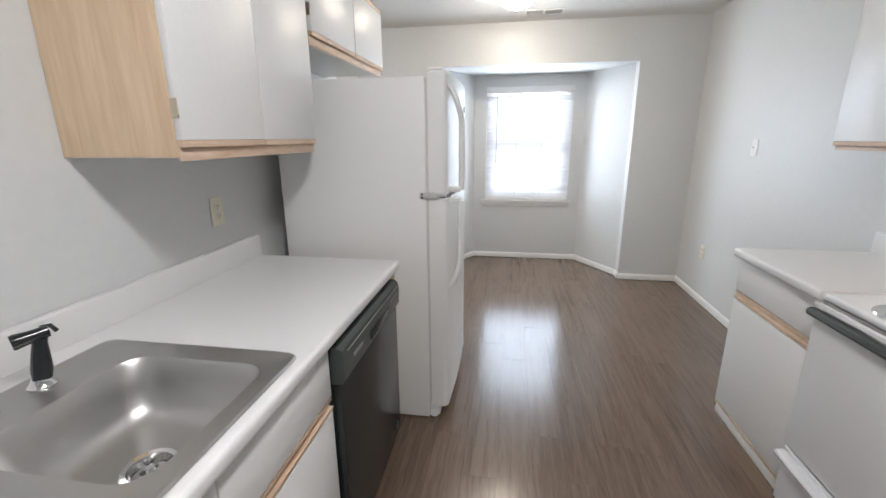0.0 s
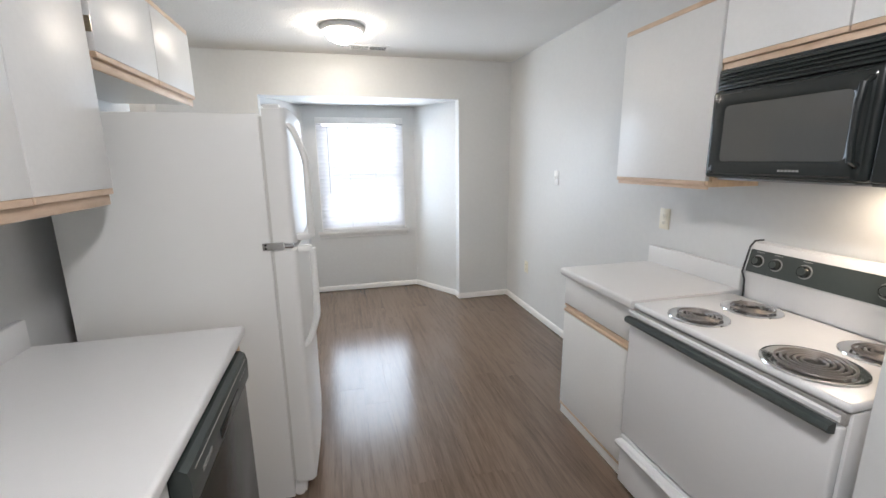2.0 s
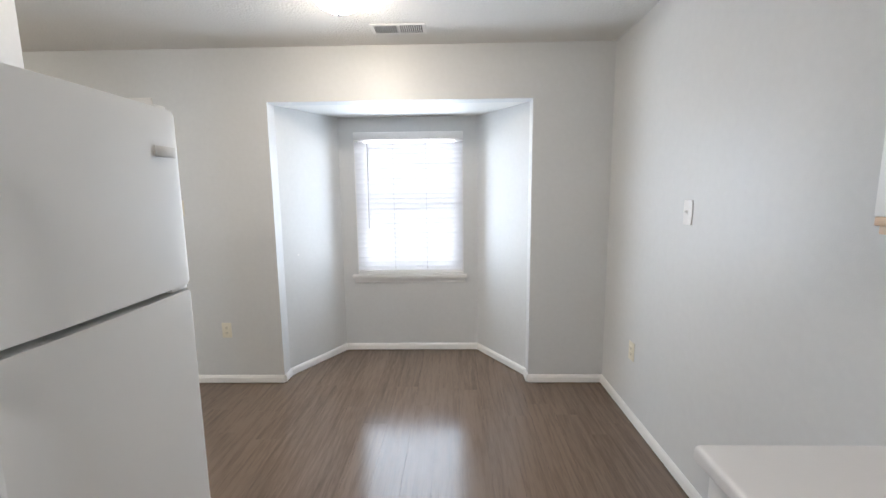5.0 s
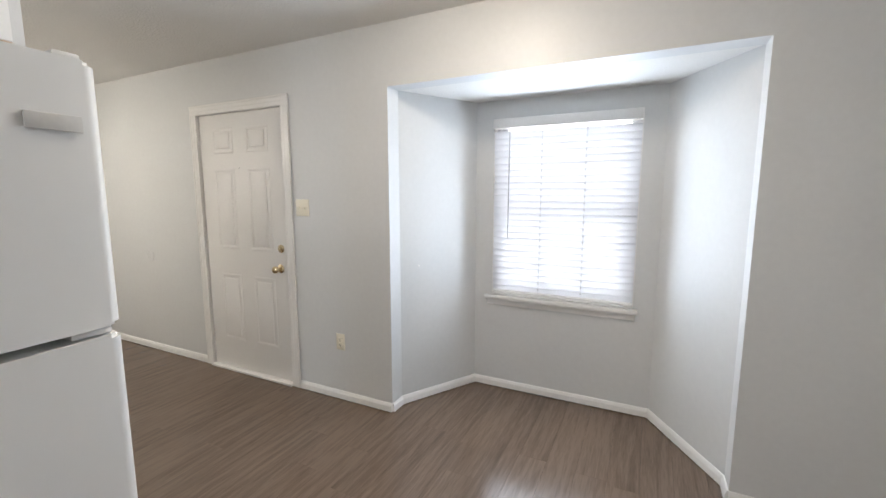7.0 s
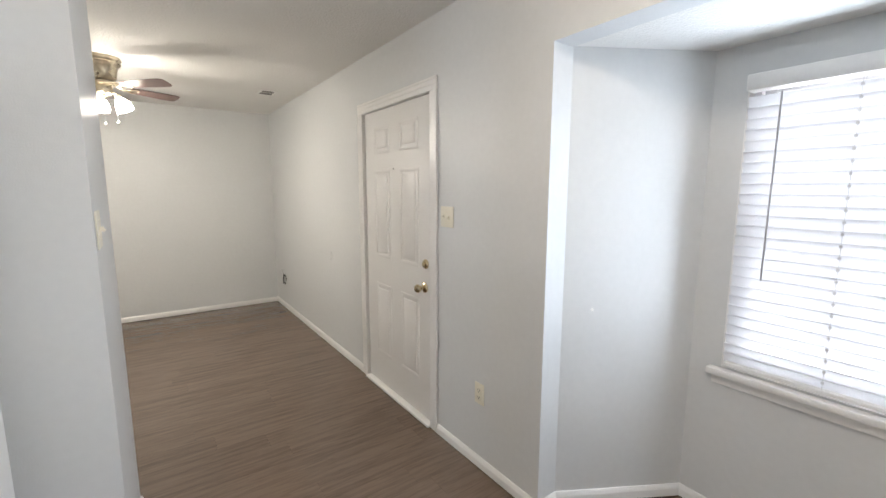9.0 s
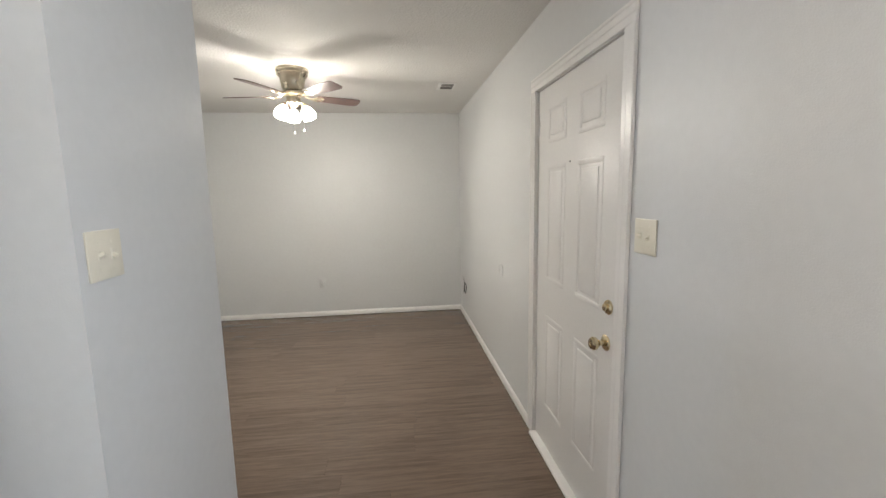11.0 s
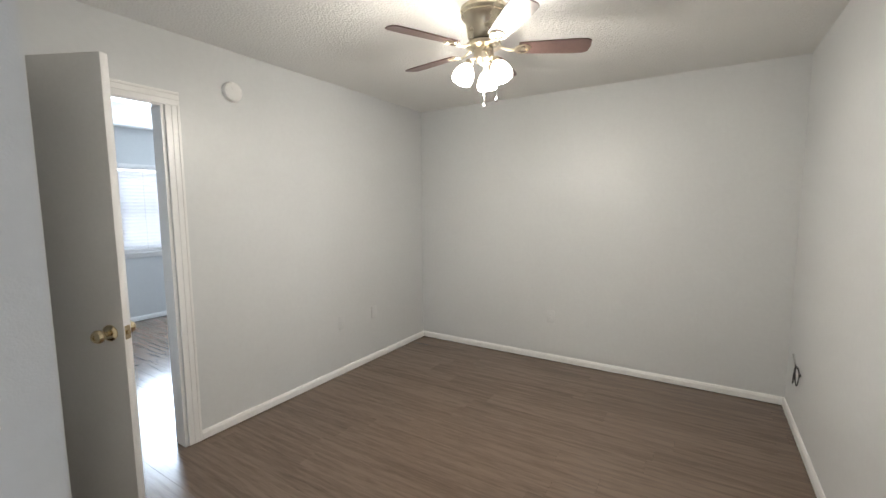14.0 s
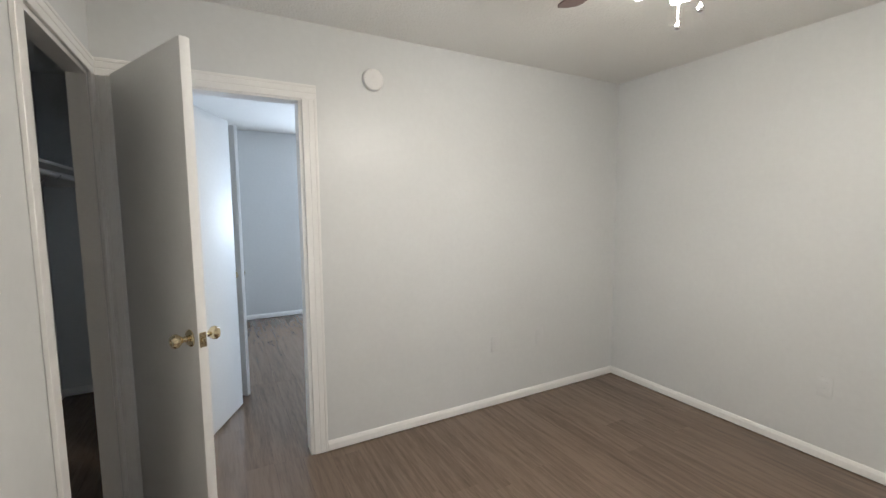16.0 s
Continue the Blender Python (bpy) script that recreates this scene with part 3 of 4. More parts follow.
# ---- wall plates ----
def plate(kind, at, turn, painted=False, gangs=1, white=False):
    """An outlet or switch plate on a wall; its back lies at local y = 0 and it faces local -y."""
    mat = WALL if painted else TRIM if white else PLATE
    name = "wall_outlet" if kind == "outlet" else "light_switch" if kind == "switch" else "cover_plate"
    words = "painted-over grey" if painted else "white plastic" if white else "ivory plastic"
    label = {"outlet": words + " double outlet plate on the wall", "switch": words + " light switch plate on the wall", "blank": words + " blank cover plate on the wall"}[kind]
    root = thing(name, (at[0], at[1], at[2], 0, 0, turn), label, "outlet" if kind == "outlet" else "switch" if kind == "switch" else "cover plate", "wall plates", local=True)
    w = 0.036 + 0.023 * (gangs - 1)
    part("cover", box(-w, w, -0.006, -0.0005, -0.058, 0.058, 0.0025), mat, root)
    if kind == "outlet":
        for z in (0.0195, -0.0195):
            s = part("socket", box(-0.016, 0.016, -0.0085, -0.005, z - 0.014, z + 0.014, 0.003), mat, root)
            bm = bmesh.new()
            for x in (-0.0065, 0.0065):
                box(x - 0.001, x + 0.001, -0.0090, -0.0083, z - 0.002, z + 0.007, bm=bm)
            box(-0.002, 0.002, -0.0090, -0.0083, z - 0.010, z - 0.006, bm=bm)
            part("slots", bm, mat if painted else SLOT, s)
        part("screw", lathe([(0, 0), (0.003, 0), (0.003, 0.001), (0, 0.0015)], (0, -0.006, 0), "-y", 10), mat, root)
    elif kind == "switch":
        for g in range(gangs):
            x = (g - (gangs - 1) / 2) * 0.046
            bm = box(x - 0.005, x + 0.005, -0.0075, -0.005, -0.012, 0.012, 0.001, None, 1)
            made = box(x - 0.0035, x + 0.0035, -0.020, -0.006, -0.005, 0.005, 0.0015, None, 1)
            bmesh.ops.rotate(made, verts=made.verts, cent=(x, -0.006, 0), matrix=Matrix.Rotation(radians(28 if g % 2 else -28), 3, "X"))
            part("toggle", join(bm, made), mat, root)
            for z in (0.03, -0.03):
                part("screw", lathe([(0, 0), (0.003, 0), (0.003, 0.001), (0, 0.0015)], (x, -0.006, z), "-y", 10), mat, root)
    return root


plate("outlet", (-0.872, YF, 0.420), 0)
plate("switch", (-1.170, YF, 1.342), 0, gangs=2)
plate("switch", (XR, 4.09, 1.333), 270, white=True)
plate("outlet", (XR, 4.61, 0.44), 270)
plate("outlet", (XR, 2.865, 1.150), 270)
plate("outlet", (XK, 2.285, 1.137), 90)
plate("switch", (-0.957, YE, 1.367), 180, gangs=2)
plate("outlet", (-3.832, YN, 0.455), 180, painted=True)
plate("blank", (-4.245, YN, 0.455), 180, painted=True)
plate("outlet", (XW, 3.375, 0.42), 90, painted=True)
plate("outlet", (-3.40, YR, 0.435), 180)
# paint blister, built as a low round ring in wall paint
single("wall_mark", lathe([(0.045, 0), (0.050, 0.0), (0.050, 0.003), (0.045, 0.004), (0.044, 0.001), (0.0, 0.001)], (-3.03, YF, 0.885), "-y", 28), WALL, "round raised blister in the wall paint", "cover plate")
single("wall_nick", lathe([(0, 0), (0.008, 0.0), (0.005, 0.002), (0, 0.0025)], (-0.385, 5.335, 0.955), "-y", 9, None, pose(0, 0, 0, 0, 0, 60)), TRIM, "small white chip in the wall paint", "paint chip")


def cable():
    root = thing("coax_cable", (-4.61, YF, 0.40), "loose black cable coiled out of the wall", "cable")
    pts = []
    for k in range(40):
        a = k / 39 * 4.6 * math.pi
        pts.append((-4.61 + 0.038 * math.cos(a) * (1 - 0.25 * k / 39), YF - 0.012 - 0.02 * k / 39 - 0.008 * math.sin(a * 0.7), 0.385 + 0.055 * math.sin(a) + 0.012 * math.sin(2.3 * a)))
    part("coil", tube([(-4.61, YF + 0.004, 0.40)] + pts, 0.0038, 6), SLOT, root)
    part("plug", tube([pts[-1], (pts[-1][0] - 0.03, pts[-1][1] - 0.01, pts[-1][2] + 0.06)], 0.0055, 8), CHROME, root, "metal connector")


cable()


# ---- ceiling fittings ----
def smoke_alarm():
    root = thing("smoke_detector", (-2.945, YN, 2.182), "round white plastic smoke detector on the wall", "smoke detector")
    body = part("body", lathe([(0, 0.001), (0.062, 0.001), (0.064, 0.012), (0.058, 0.030), (0.040, 0.038), (0, 0.040)], (-2.945, YN, 2.182), "y", 32), TRIM, root)
    part("button", lathe([(0.012, 0.037), (0.012, 0.042), (0, 0.043)], (-2.938, YN, 2.200), "y", 14), TRIM, body)
    for k in range(10):
        a = 2 * math.pi * k / 10
        px, pz = -2.945 + 0.052 * math.cos(a), 2.182 + 0.052 * math.sin(a)
        part("slot", box(px - 0.002, px + 0.002, YN + 0.031, YN + 0.0335, pz - 0.002, pz + 0.002), SEAL, body)


smoke_alarm()


def dome_light(x, y, mat, label):
    root = thing("ceiling_light", (x, y, H), label, "ceiling light", "dome ceiling lights")
    part("pan", lathe([(0, -0.001), (0.160, -0.001), (0.165, -0.010), (0.158, -0.024), (0.146, -0.034), (0.132, -0.036), (0.132, -0.030), (0, -0.03)], (x, y, H), "z", 40), TRIM, root, "white metal rim")
    part("glass_dome", lathe([(0.131, -0.034), (0.124, -0.056), (0.100, -0.082), (0.062, -0.102), (0.020, -0.110), (0, -0.110)], (x, y, H), "z", 40), mat, root, "lit frosted glass bowl")
    part("finial", lathe([(0, -0.109), (0.012, -0.110), (0.007, -0.118), (0.011, -0.124), (0.007, -0.132), (0, -0.134)], (x, y, H), "z", 16), LABEL, root, "small metal finial")


dome_light(0.29, 4.275, DOME, "lit frosted dome light with white rim on ceiling")
dome_light(0.45, 1.00, DOMEK, "lit frosted dome light over the kitchen")


def vent(x0, x1, y0, y1, slats, label, slat_mat=None):
    root = thing("ceiling_vent", ((x0 + x1) / 2, (y0 + y1) / 2, H), label, "air vent", "ceiling vents")
    # flat black sheet for the shade of the duct behind the slats
    part("duct_shade", box(x0, x1, y0, y1, H - 0.004, H - 0.001), SLOT, root)
    bm = bmesh.new()
    b = 0.022
    for c in ((x0 - b, x1 + b, y0 - b, y0), (x0 - b, x1 + b, y1, y1 + b), (x0 - b, x0, y0, y1), (x1, x1 + b, y0, y1), ((x0 + x1) / 2 - 0.006, (x0 + x1) / 2 + 0.006, y0, y1)):
        box(c[0], c[1], c[2], c[3], H - 0.008, H - 0.0005, 0.002, bm, 1)
    part("frame", bm, TRIM, root)
    bm = box(-0.0012, 0.0012, -(y1 - y0) / 2, (y1 - y0) / 2, -0.0035, 0.0035)
    me = mesh_of("slat", bm, slat_mat or TRIM, False)
    for half in (0, 1):
        for k in range(slats):
            o = new("slat", me)
            o.parent = root
            xx = x0 + (x1 - x0) * (half * 0.5 + (k + 0.7) / (slats + 0.4) * 0.5)
            o.matrix_basis = pose(xx - (x0 + x1) / 2, 0, -0.008, 0, 40 if half else -40, 0)


vent(0.375, 0.665, 4.745, 4.865, 11, "white metal ceiling air vent beside the dome light")
# slats coloured dark grey so that the shaded slots read as dark
vent(-3.86, -3.68, 4.730, 4.840, 2, "white metal ceiling air vent with dark slots", DARKGREY)


def fan():
    x, y = -3.317, 3.546
    root = thing("ceiling_fan", (x, y, H), "antique brass ceiling fan with five mahogany blades and three lit shades", "ceiling fan")
    part("canopy", lathe([(0, -0.001), (0.118, -0.001), (0.120, -0.020), (0.112, -0.034), (0.116, -0.042), (0.104, -0.056), (0.092, -0.072), (0.086, -0.110), (0.082, -0.140), (0.070, -0.158), (0, -0.160)], (x, y, H), "z", 40), ANTIQUE, root)
    part("rotor", lathe([(0.0, -0.161), (0.060, -0.161), (0.088, -0.172), (0.088, -0.190), (0.058, -0.200), (0, -0.201)], (x, y, H), "z", 36), ANTIQUE, root)
    part("switch_housing", lathe([(0, -0.200), (0.050, -0.201), (0.052, -0.240), (0.040, -0.262), (0.022, -0.272), (0, -0.274)], (x, y, H), "z", 30), ANTIQUE, root)
    for k in range(5):
        a = radians(117.5 + 72 * k)
        turn = Matrix.Translation((x, y, H - 0.196)) @ Matrix.Rotation(a, 4, "Z")
        tilt = turn @ Matrix.Rotation(radians(-12), 4, "X")
        bm = bmesh.new()
        outline = [(0.175, -0.044), (0.30, -0.053), (0.44, -0.060), (0.505, -0.058), (0.525, -0.045), (0.532, 0.0), (0.525, 0.045), (0.505, 0.058), (0.44, 0.060), (0.30, 0.053), (0.175, 0.044)]
        prism(outline, -0.003, 0.003, bm)
        bm.transform(tilt)
        blade = part("blade", bm, BLADE, root, "reddish brown wooden blade")
        bm = tube([(0.080, 0, 0.012), (0.11, 0, -0.004), (0.14, 0, -0.012), (0.17, 0, -0.008)], 0.0075, 8)
        for s in (-1, 1):
            tube([(0.150, 0, -0.010), (0.170, 0.026 * s, -0.008), (0.200, 0.034 * s, -0.007), (0.222, 0.024 * s, -0.007), (0.214, 0.010 * s, -0.007)], 0.005, 6, bm)
        box(0.165, 0.235, -0.016, 0.016, -0.0075, -0.0035, 0.001, bm, 1)
        bm.transform(tilt)
        part("blade_iron", bm, ANTIQUE, blade, "curled brass bracket")
    for k, deg in enumerate((77, 197, 317)):
        turn = Matrix.Translation((x, y, H - 0.248)) @ Matrix.Rotation(radians(deg), 4, "Z")
        arm = tube([(0.03, 0, 0), (0.055, 0, 0.002), (0.070, 0, -0.008), (0.076, 0, -0.022)], 0.008, 8)
        lathe([(0, 0.0), (0.020, 0.0), (0.022, -0.022), (0.018, -0.026), (0, -0.026)], (0.074, 0, -0.012), "z", 16, arm, pose(0, 0, 0, 0, -24, 0))
        arm.transform(turn)
        arm = part("light_arm", arm, ANTIQUE, root)
        sh = lathe([(0.020, -0.026), (0.034, -0.040), (0.048, -0.066), (0.054, -0.092), (0.050, -0.116), (0.046, -0.118), (0.049, -0.092), (0.043, -0.068), (0.030, -0.044), (0.016, -0.030)], (0.074, 0, -0.010), "z", 24, None, pose(0, 0, 0, 0, -24, 0))
        sh.transform(turn)
        part("shade", sh, SHADE, arm, "lit frosted tulip glass shade")
        bulb = bpy.data.lights.new("bulb", "POINT")
        bulb.energy, bulb.color, bulb.shadow_soft_size = BULB_POWER, (1.0, 0.95, 0.83), 0.03
        new("bulb", bulb).matrix_world = turn @ Matrix.Translation((0.074, 0, -0.010)) @ pose(0, 0, 0, 0, -24, 0) @ Matrix.Translation((0, 0, -0.116))
    for dx, dy, low in ((-0.028, -0.013, 1.960), (-0.010, 0.065, 1.976)):
        chain = part("pull_chain", tube([(x + dx, y + dy, H - 0.255), (x + dx, y + dy, low + 0.02)], 0.0016, 6), CHROME, root, "thin pull chain")
        part("fob", lathe([(0, 0.028), (0.004, 0.024), (0.010, 0.010), (0.009, 0.002), (0, -0.002)], (x + dx, y + dy, low), "z", 12), CHROME, chain, "small drop-shaped fob")


fan()


# ---- kitchen cabinets ----
def finger_pull(root, x, out, y0, y1, z, parent=None):
    """A wooden finger groove along a door's edge; out: the way the cabinet faces."""
    o = [(0, -0.020), (0.020 * out, -0.020), (0.022 * out, -0.008), (0.008 * out, -0.006), (0.006 * out, 0.006), (0.018 * out, 0.012), (0.018 * out, 0.020), (0, 0.020)]
    return part("finger_pull", extrude_y([(x + a, z + b) for a, b in o], y0, y1), OAK, parent or root, "oak finger-pull strip")


def base_cabinet(name, xf, xb, out, splits, label, false_drawer=True, end_side=None):
    """A base cabinet whose front is at xf; splits: the y where its doors part."""
    y0, y1 = splits[0], splits[-1]
    root = thing(name, ((xf + xb) / 2, (y0 + y1) / 2, 0), label, "cabinet", "base cabinets")
    c = xf - 0.022 * out
    lo, hi = min(c, xb), max(c, xb)
    for a in (y0, y1 - 0.016):
        part("side_panel", box(lo, hi, a, a + 0.016, 0.0765, 0.853), LAMINATE, root)
    part("bottom_panel", box(lo, hi, y0 + 0.0165, y1 - 0.0165, 0.0765, 0.092), LAMINATE, root)
    part("front_frame", box(min(c, c - 0.015 * out), max(c, c - 0.015 * out), y0 + 0.0165, y1 - 0.0165, 0.0925, 0.853), OAKSIDE, root, "pale oak front frame")
    kick = xf - 0.008 * out
    part("toe_kick", box(min(kick, kick - 0.015 * out), max(kick, kick - 0.015 * out), y0 + 0.001, y1 - 0.001, 0.002, 0.052, 0.002), TRIM, root, "white toe kick")
    part("bottom_edge", box(min(xf, xf - 0.020 * out), max(xf, xf - 0.020 * out), y0 + 0.002, y1 - 0.002, 0.060, 0.0740, 0.002), OAK, root, "thin wooden bottom edge")
    part("top_edge", box(min(xf - 0.004 * out, xf - 0.021 * out), max(xf - 0.004 * out, xf - 0.021 * out), y0 + 0.002, y1 - 0.002, 0.842, 0.8525, 0.001), OAK, root, "thin wooden top edge")
    for a, b in zip(splits, splits[1:]):
        f0, f1 = sorted((xf, xf - 0.0205 * out))
        part("drawer_front", box(f0, f1, a + 0.002, b - 0.002, 0.690, 0.8405, 0.002), LAMINATE, root)
        d = part("cabinet_door", box(f0, f1, a + 0.002, b - 0.002, 0.076, 0.640, 0.002), LAMINATE, root)
        finger_pull(root, xf - 0.020 * out, out, a + 0.002, b - 0.002, 0.664, d)
    return root


base_cabinet("base_cabinet", 1.395, XR - 0.004, -1, [2.345, 2.932], "white laminate base cabinet with oak finger pull")
base_cabinet("base_cabinet", -0.208, XK + 0.004, 1, [0.86, 1.33, 1.80], "white laminate sink base cabinet with oak finger pulls")
base_cabinet("base_cabinet", -0.208, XK + 0.004, 1, [-0.2, 0.33, 0.855], "white laminate base cabinet with oak finger pull")


def upper_cabinet(xf, xb, out, splits, z0, z1, label, lip=0.042):
    y0, y1 = splits[0], splits[-1]
    root = thing("wall_cabinet", ((xf + xb) / 2, (y0 + y1) / 2, z0), label, "wall cabinet", "wall cabinets")
    c = xf - 0.021 * out
    part("body", box(min(c, xb), max(c, xb), y0 + 0.002, y1 - 0.002, z0, z1), OAKSIDE, root, "pale oak veneer carcass")
    f0, f1 = sorted((xf - 0.002 * out, c))
    r0, r1 = sorted((xf - 0.014 * out, c))
    part("bottom_rail", box(r0, r1, y0 + 0.002, y1 - 0.002, z0 - 0.010, z0 + lip - 0.019, 0.002), OAK, root, "oak bottom rail set back under the doors")
    part("top_rail", box(f0, f1, y0 + 0.002, y1 - 0.002, z1 - 0.022, z1 - 0.001, 0.003), OAK, root, "oak top rail")
    for a, b in zip(splits, splits[1:]):
        g0, g1 = sorted((xf, c))
        door = part("cabinet_door", box(g0, g1, a + 0.003, b - 0.003, z0 + lip, z1 - 0.024, 0.002), LAMINATE, root, "flat white laminate door")
        e0, e1 = sorted((xf - 0.001 * out, c))
        part("edge_strip", box(e0, e1, a + 0.003, b - 0.003, z0 + lip - 0.0185, z0 + lip - 0.0005, 0.002, None, 1), OAK, door, "oak edge strip")
    u0, u1 = sorted((xf - 0.040 * out, xb))
    part("underside", box(u0, u1, y0 + 0.020, y1 - 0.020, z0 - 0.003, z0 - 0.0005), LAMINATE, root, "white laminate underside")
    part("end_panel", box(min(c, xb), max(c, xb), y1 - 0.0018, y1 - 0.0002, z0 + 0.002, z1 - 0.002), LAMINATE, root, "white end panel")
    part("hinge", box(min(xf - 0.001 * out, c), max(xf - 0.001 * out, c), y0 + 0.0005, y0 + 0.0025, z0 + 0.095, z0 + 0.140, 0.0005, None, 1), ANTIQUE, root, "small metal hinge")
    return root


upper_cabinet(-0.512, XK + 0.002, 1, [1.742, 2.105, 2.478], 1.372, 2.14, "white laminate wall cabinet with pale oak sides")
upper_cabinet(-0.503, XK + 0.002, 1, [2.492, 2.975, 3.440], 1.785, 2.14, "short white laminate wall cabinet over the refrigerator")
upper_cabinet(1.675, XR - 0.002, -1, [2.352, 2.935], 1.363, 2.115, "white laminate wall cabinet with oak edges", 0.026)
upper_cabinet(1.675, XR - 0.002, -1, [1.49, 1.915, 2.345], 1.822, 2.115, "short white laminate wall cabinet over the microwave")


# ---- countertops and sink ----
def worktop(name, x0, x1, y0, y1, front, hole=None, label=""):
    """A laminate worktop with a rounded front and an upstand at the wall; front: +1 when its front is at x1."""
    root = thing(name, ((x0 + x1) / 2, (y0 + y1) / 2, 0.853), label, "countertop")
    bm = bmesh.new()
    zt, zb = 0.893, 0.8535
    if hole:
        hx0, hx1, hy0, hy1 = hole
        box(x0, hx0, y0, y1, zb, zt, bm=bm)
        box(hx0, hx1, y0, hy0, zb, zt, bm=bm)
        box(hx0, hx1, hy1, y1, zb, zt, bm=bm)
        fx = hx1
    else:
        fx = x1 if front > 0 else x0
        fx -= 0.03 * front
        box(min(x0 if front > 0 else fx, fx), max(fx, x1 if front < 0 else fx), y0, y1, zb, zt, bm=bm)
    xf = x1 if front > 0 else x0
    r = 0.012
    prof = [(fx, zb), (xf - r * front, zb)]
    for k in range(5):
        a = k / 4 * math.pi / 2
        prof.append((xf - r * front + r * front * math.sin(a), zb + r - r * math.cos(a)))
    for k in range(5):
        a = k / 4 * math.pi / 2
        prof.append((xf - r * front + r * front * math.cos(a), zt - r + r * math.sin(a)))
    prof.append((fx, zt))
    extrude_y(prof, y0, y1, bm)
    bmesh.ops.remove_doubles(bm, verts=bm.verts, dist=0.0002)
    part("slab", bm, COUNTER, root)
    xw = x0 if front > 0 else x1
    u0, u1 = sorted((xw, xw + 0.026 * front))
    part("backsplash", box(u0, u1, y0, y1, zt - 0.002, zt + 0.098, 0.006, None, 3), COUNTER, root, "low rounded upstand")


worktop("countertop", XK + 0.002, -0.186, -0.2, 2.512, 1, (-0.755, -0.232, 0.835, 1.652), "cream laminate countertop with a stainless sink let in")
worktop("countertop", 1.363, XR - 0.002, 2.352, 2.938, -1, None, "cream laminate countertop beside the range")


def sink():
    root = thing("kitchen_sink", (-0.49, 1.24, 0.893), "stainless steel double-bowl sink set in the countertop", "sink")
    x0, x1, y0, y1, z = -0.768, -0.216, 0.82, 1.668, 0.8935
    bowls = [(-0.625, -0.262, 1.240, 1.604), (-0.625, -0.262, 0.868, 1.165)]

    def rounded(a0, a1, b0, b1, r, n=6):
        pts = []
        for cx, cy, s in ((a1 - r, b1 - r, 0), (a0 + r, b1 - r, 90), (a0 + r, b0 + r, 180), (a1 - r, b0 + r, 270)):
            for k in range(n):
                a = radians(s + 90 * k / (n - 1))
                pts.append((cx + r * math.cos(a), cy + r * math.sin(a)))
        return pts
    bm = bmesh.new()
    loops = []
    for o, zz in ((rounded(x0, x1, y0, y1, 0.03), z + 0.001), (rounded(x0 + 0.004, x1 - 0.004, y0 + 0.004, y1 - 0.004, 0.03), z + 0.007), (rounded(x0 + 0.010, x1 - 0.010, y0 + 0.010, y1 - 0.010, 0.028), z + 0.008), (rounded(x0 + 0.018, x1 - 0.018, y0 + 0.018, y1 - 0.018, 0.026), z + 0.004)):
        loops.append([bm.verts.new((px, py, zz)) for px, py in o])
    for a, b in zip(loops, loops[1:]):
        for k in range(len(a)):
            bm.faces.new((a[k - 1], a[k], b[k], b[k - 1]))
    edges = [bm.edges.get((loops[-1][k - 1], loops[-1][k])) for k in range(len(loops[-1]))]
    for b0 in bowls:
        ring = [bm.verts.new((px, py, z + 0.004)) for px, py in rounded(*b0, 0.06)]
        edges += [bm.edges.new((ring[k - 1], ring[k])) for k in range(len(ring))]
    bmesh.ops.triangle_fill(bm, use_beauty=True, edges=edges)
    part("rim", bm, STEEL, root)
    for b0 in bowls:
        bm = bmesh.new()
        rings = []
        cx, cy = (b0[0] + b0[1]) / 2, (b0[2] + b0[3]) / 2
        for inset, dz, r in ((0.0, 0.004, 0.06), (0.006, -0.004, 0.06), (0.014, -0.060, 0.06), (0.022, -0.104, 0.065), (0.036, -0.128, 0.07), (0.062, -0.139, 0.07), (0.110, -0.143, 0.06)):
            rings.append([bm.verts.new((px, py, z + dz)) for px, py in rounded(b0[0] + inset, b0[1] - inset, b0[2] + inset, b0[3] - inset, r)])
        n = len(rings[0])
        rings.append([bm.verts.new((cx + 0.045 * (v.co.x - cx) / max(1e-6, math.hypot(v.co.x - cx, v.co.y - cy)), cy + 0.045 * (v.co.y - cy) / max(1e-6, math.hypot(v.co.x - cx, v.co.y - cy)), z - 0.147)) for v in rings[-1]])
        for a, b in zip(rings, rings[1:]):
            for k in range(n):
                bm.faces.new((a[k - 1], a[k], b[k], b[k - 1]))
        bowl = part("bowl", bm, STEEL, root, "deep rounded stainless bowl")
        zf = z - 0.147
        part("drain", lathe([(0.056, 0.003), (0.052, 0.006), (0.043, 0.003), (0.038, -0.010), (0.036, -0.016), (0.0, -0.018)], (cx, cy, zf), "z", 28), CHROME, bowl, "chrome strainer basket")
        bm = bmesh.new()
        for k in range(6):
            a = 2 * math.pi * k / 6
            lathe([(0, 0.001), (0.0065, 0.001), (0.0065, 0.0), (0, 0.0)], (cx + 0.022 * math.cos(a), cy + 0.022 * math.sin(a), zf - 0.0165), "z", 10, bm)
        part("drain_holes", bm, SLOT, bowl)
        part("stopper_knob", lathe([(0, 0.004), (0.008, 0.003), (0.010, -0.004), (0.006, -0.012), (0.006, -0.017), (0, -0.017)], (cx, cy, zf), "z", 14), CHROME, bowl, "small strainer knob")


sink()


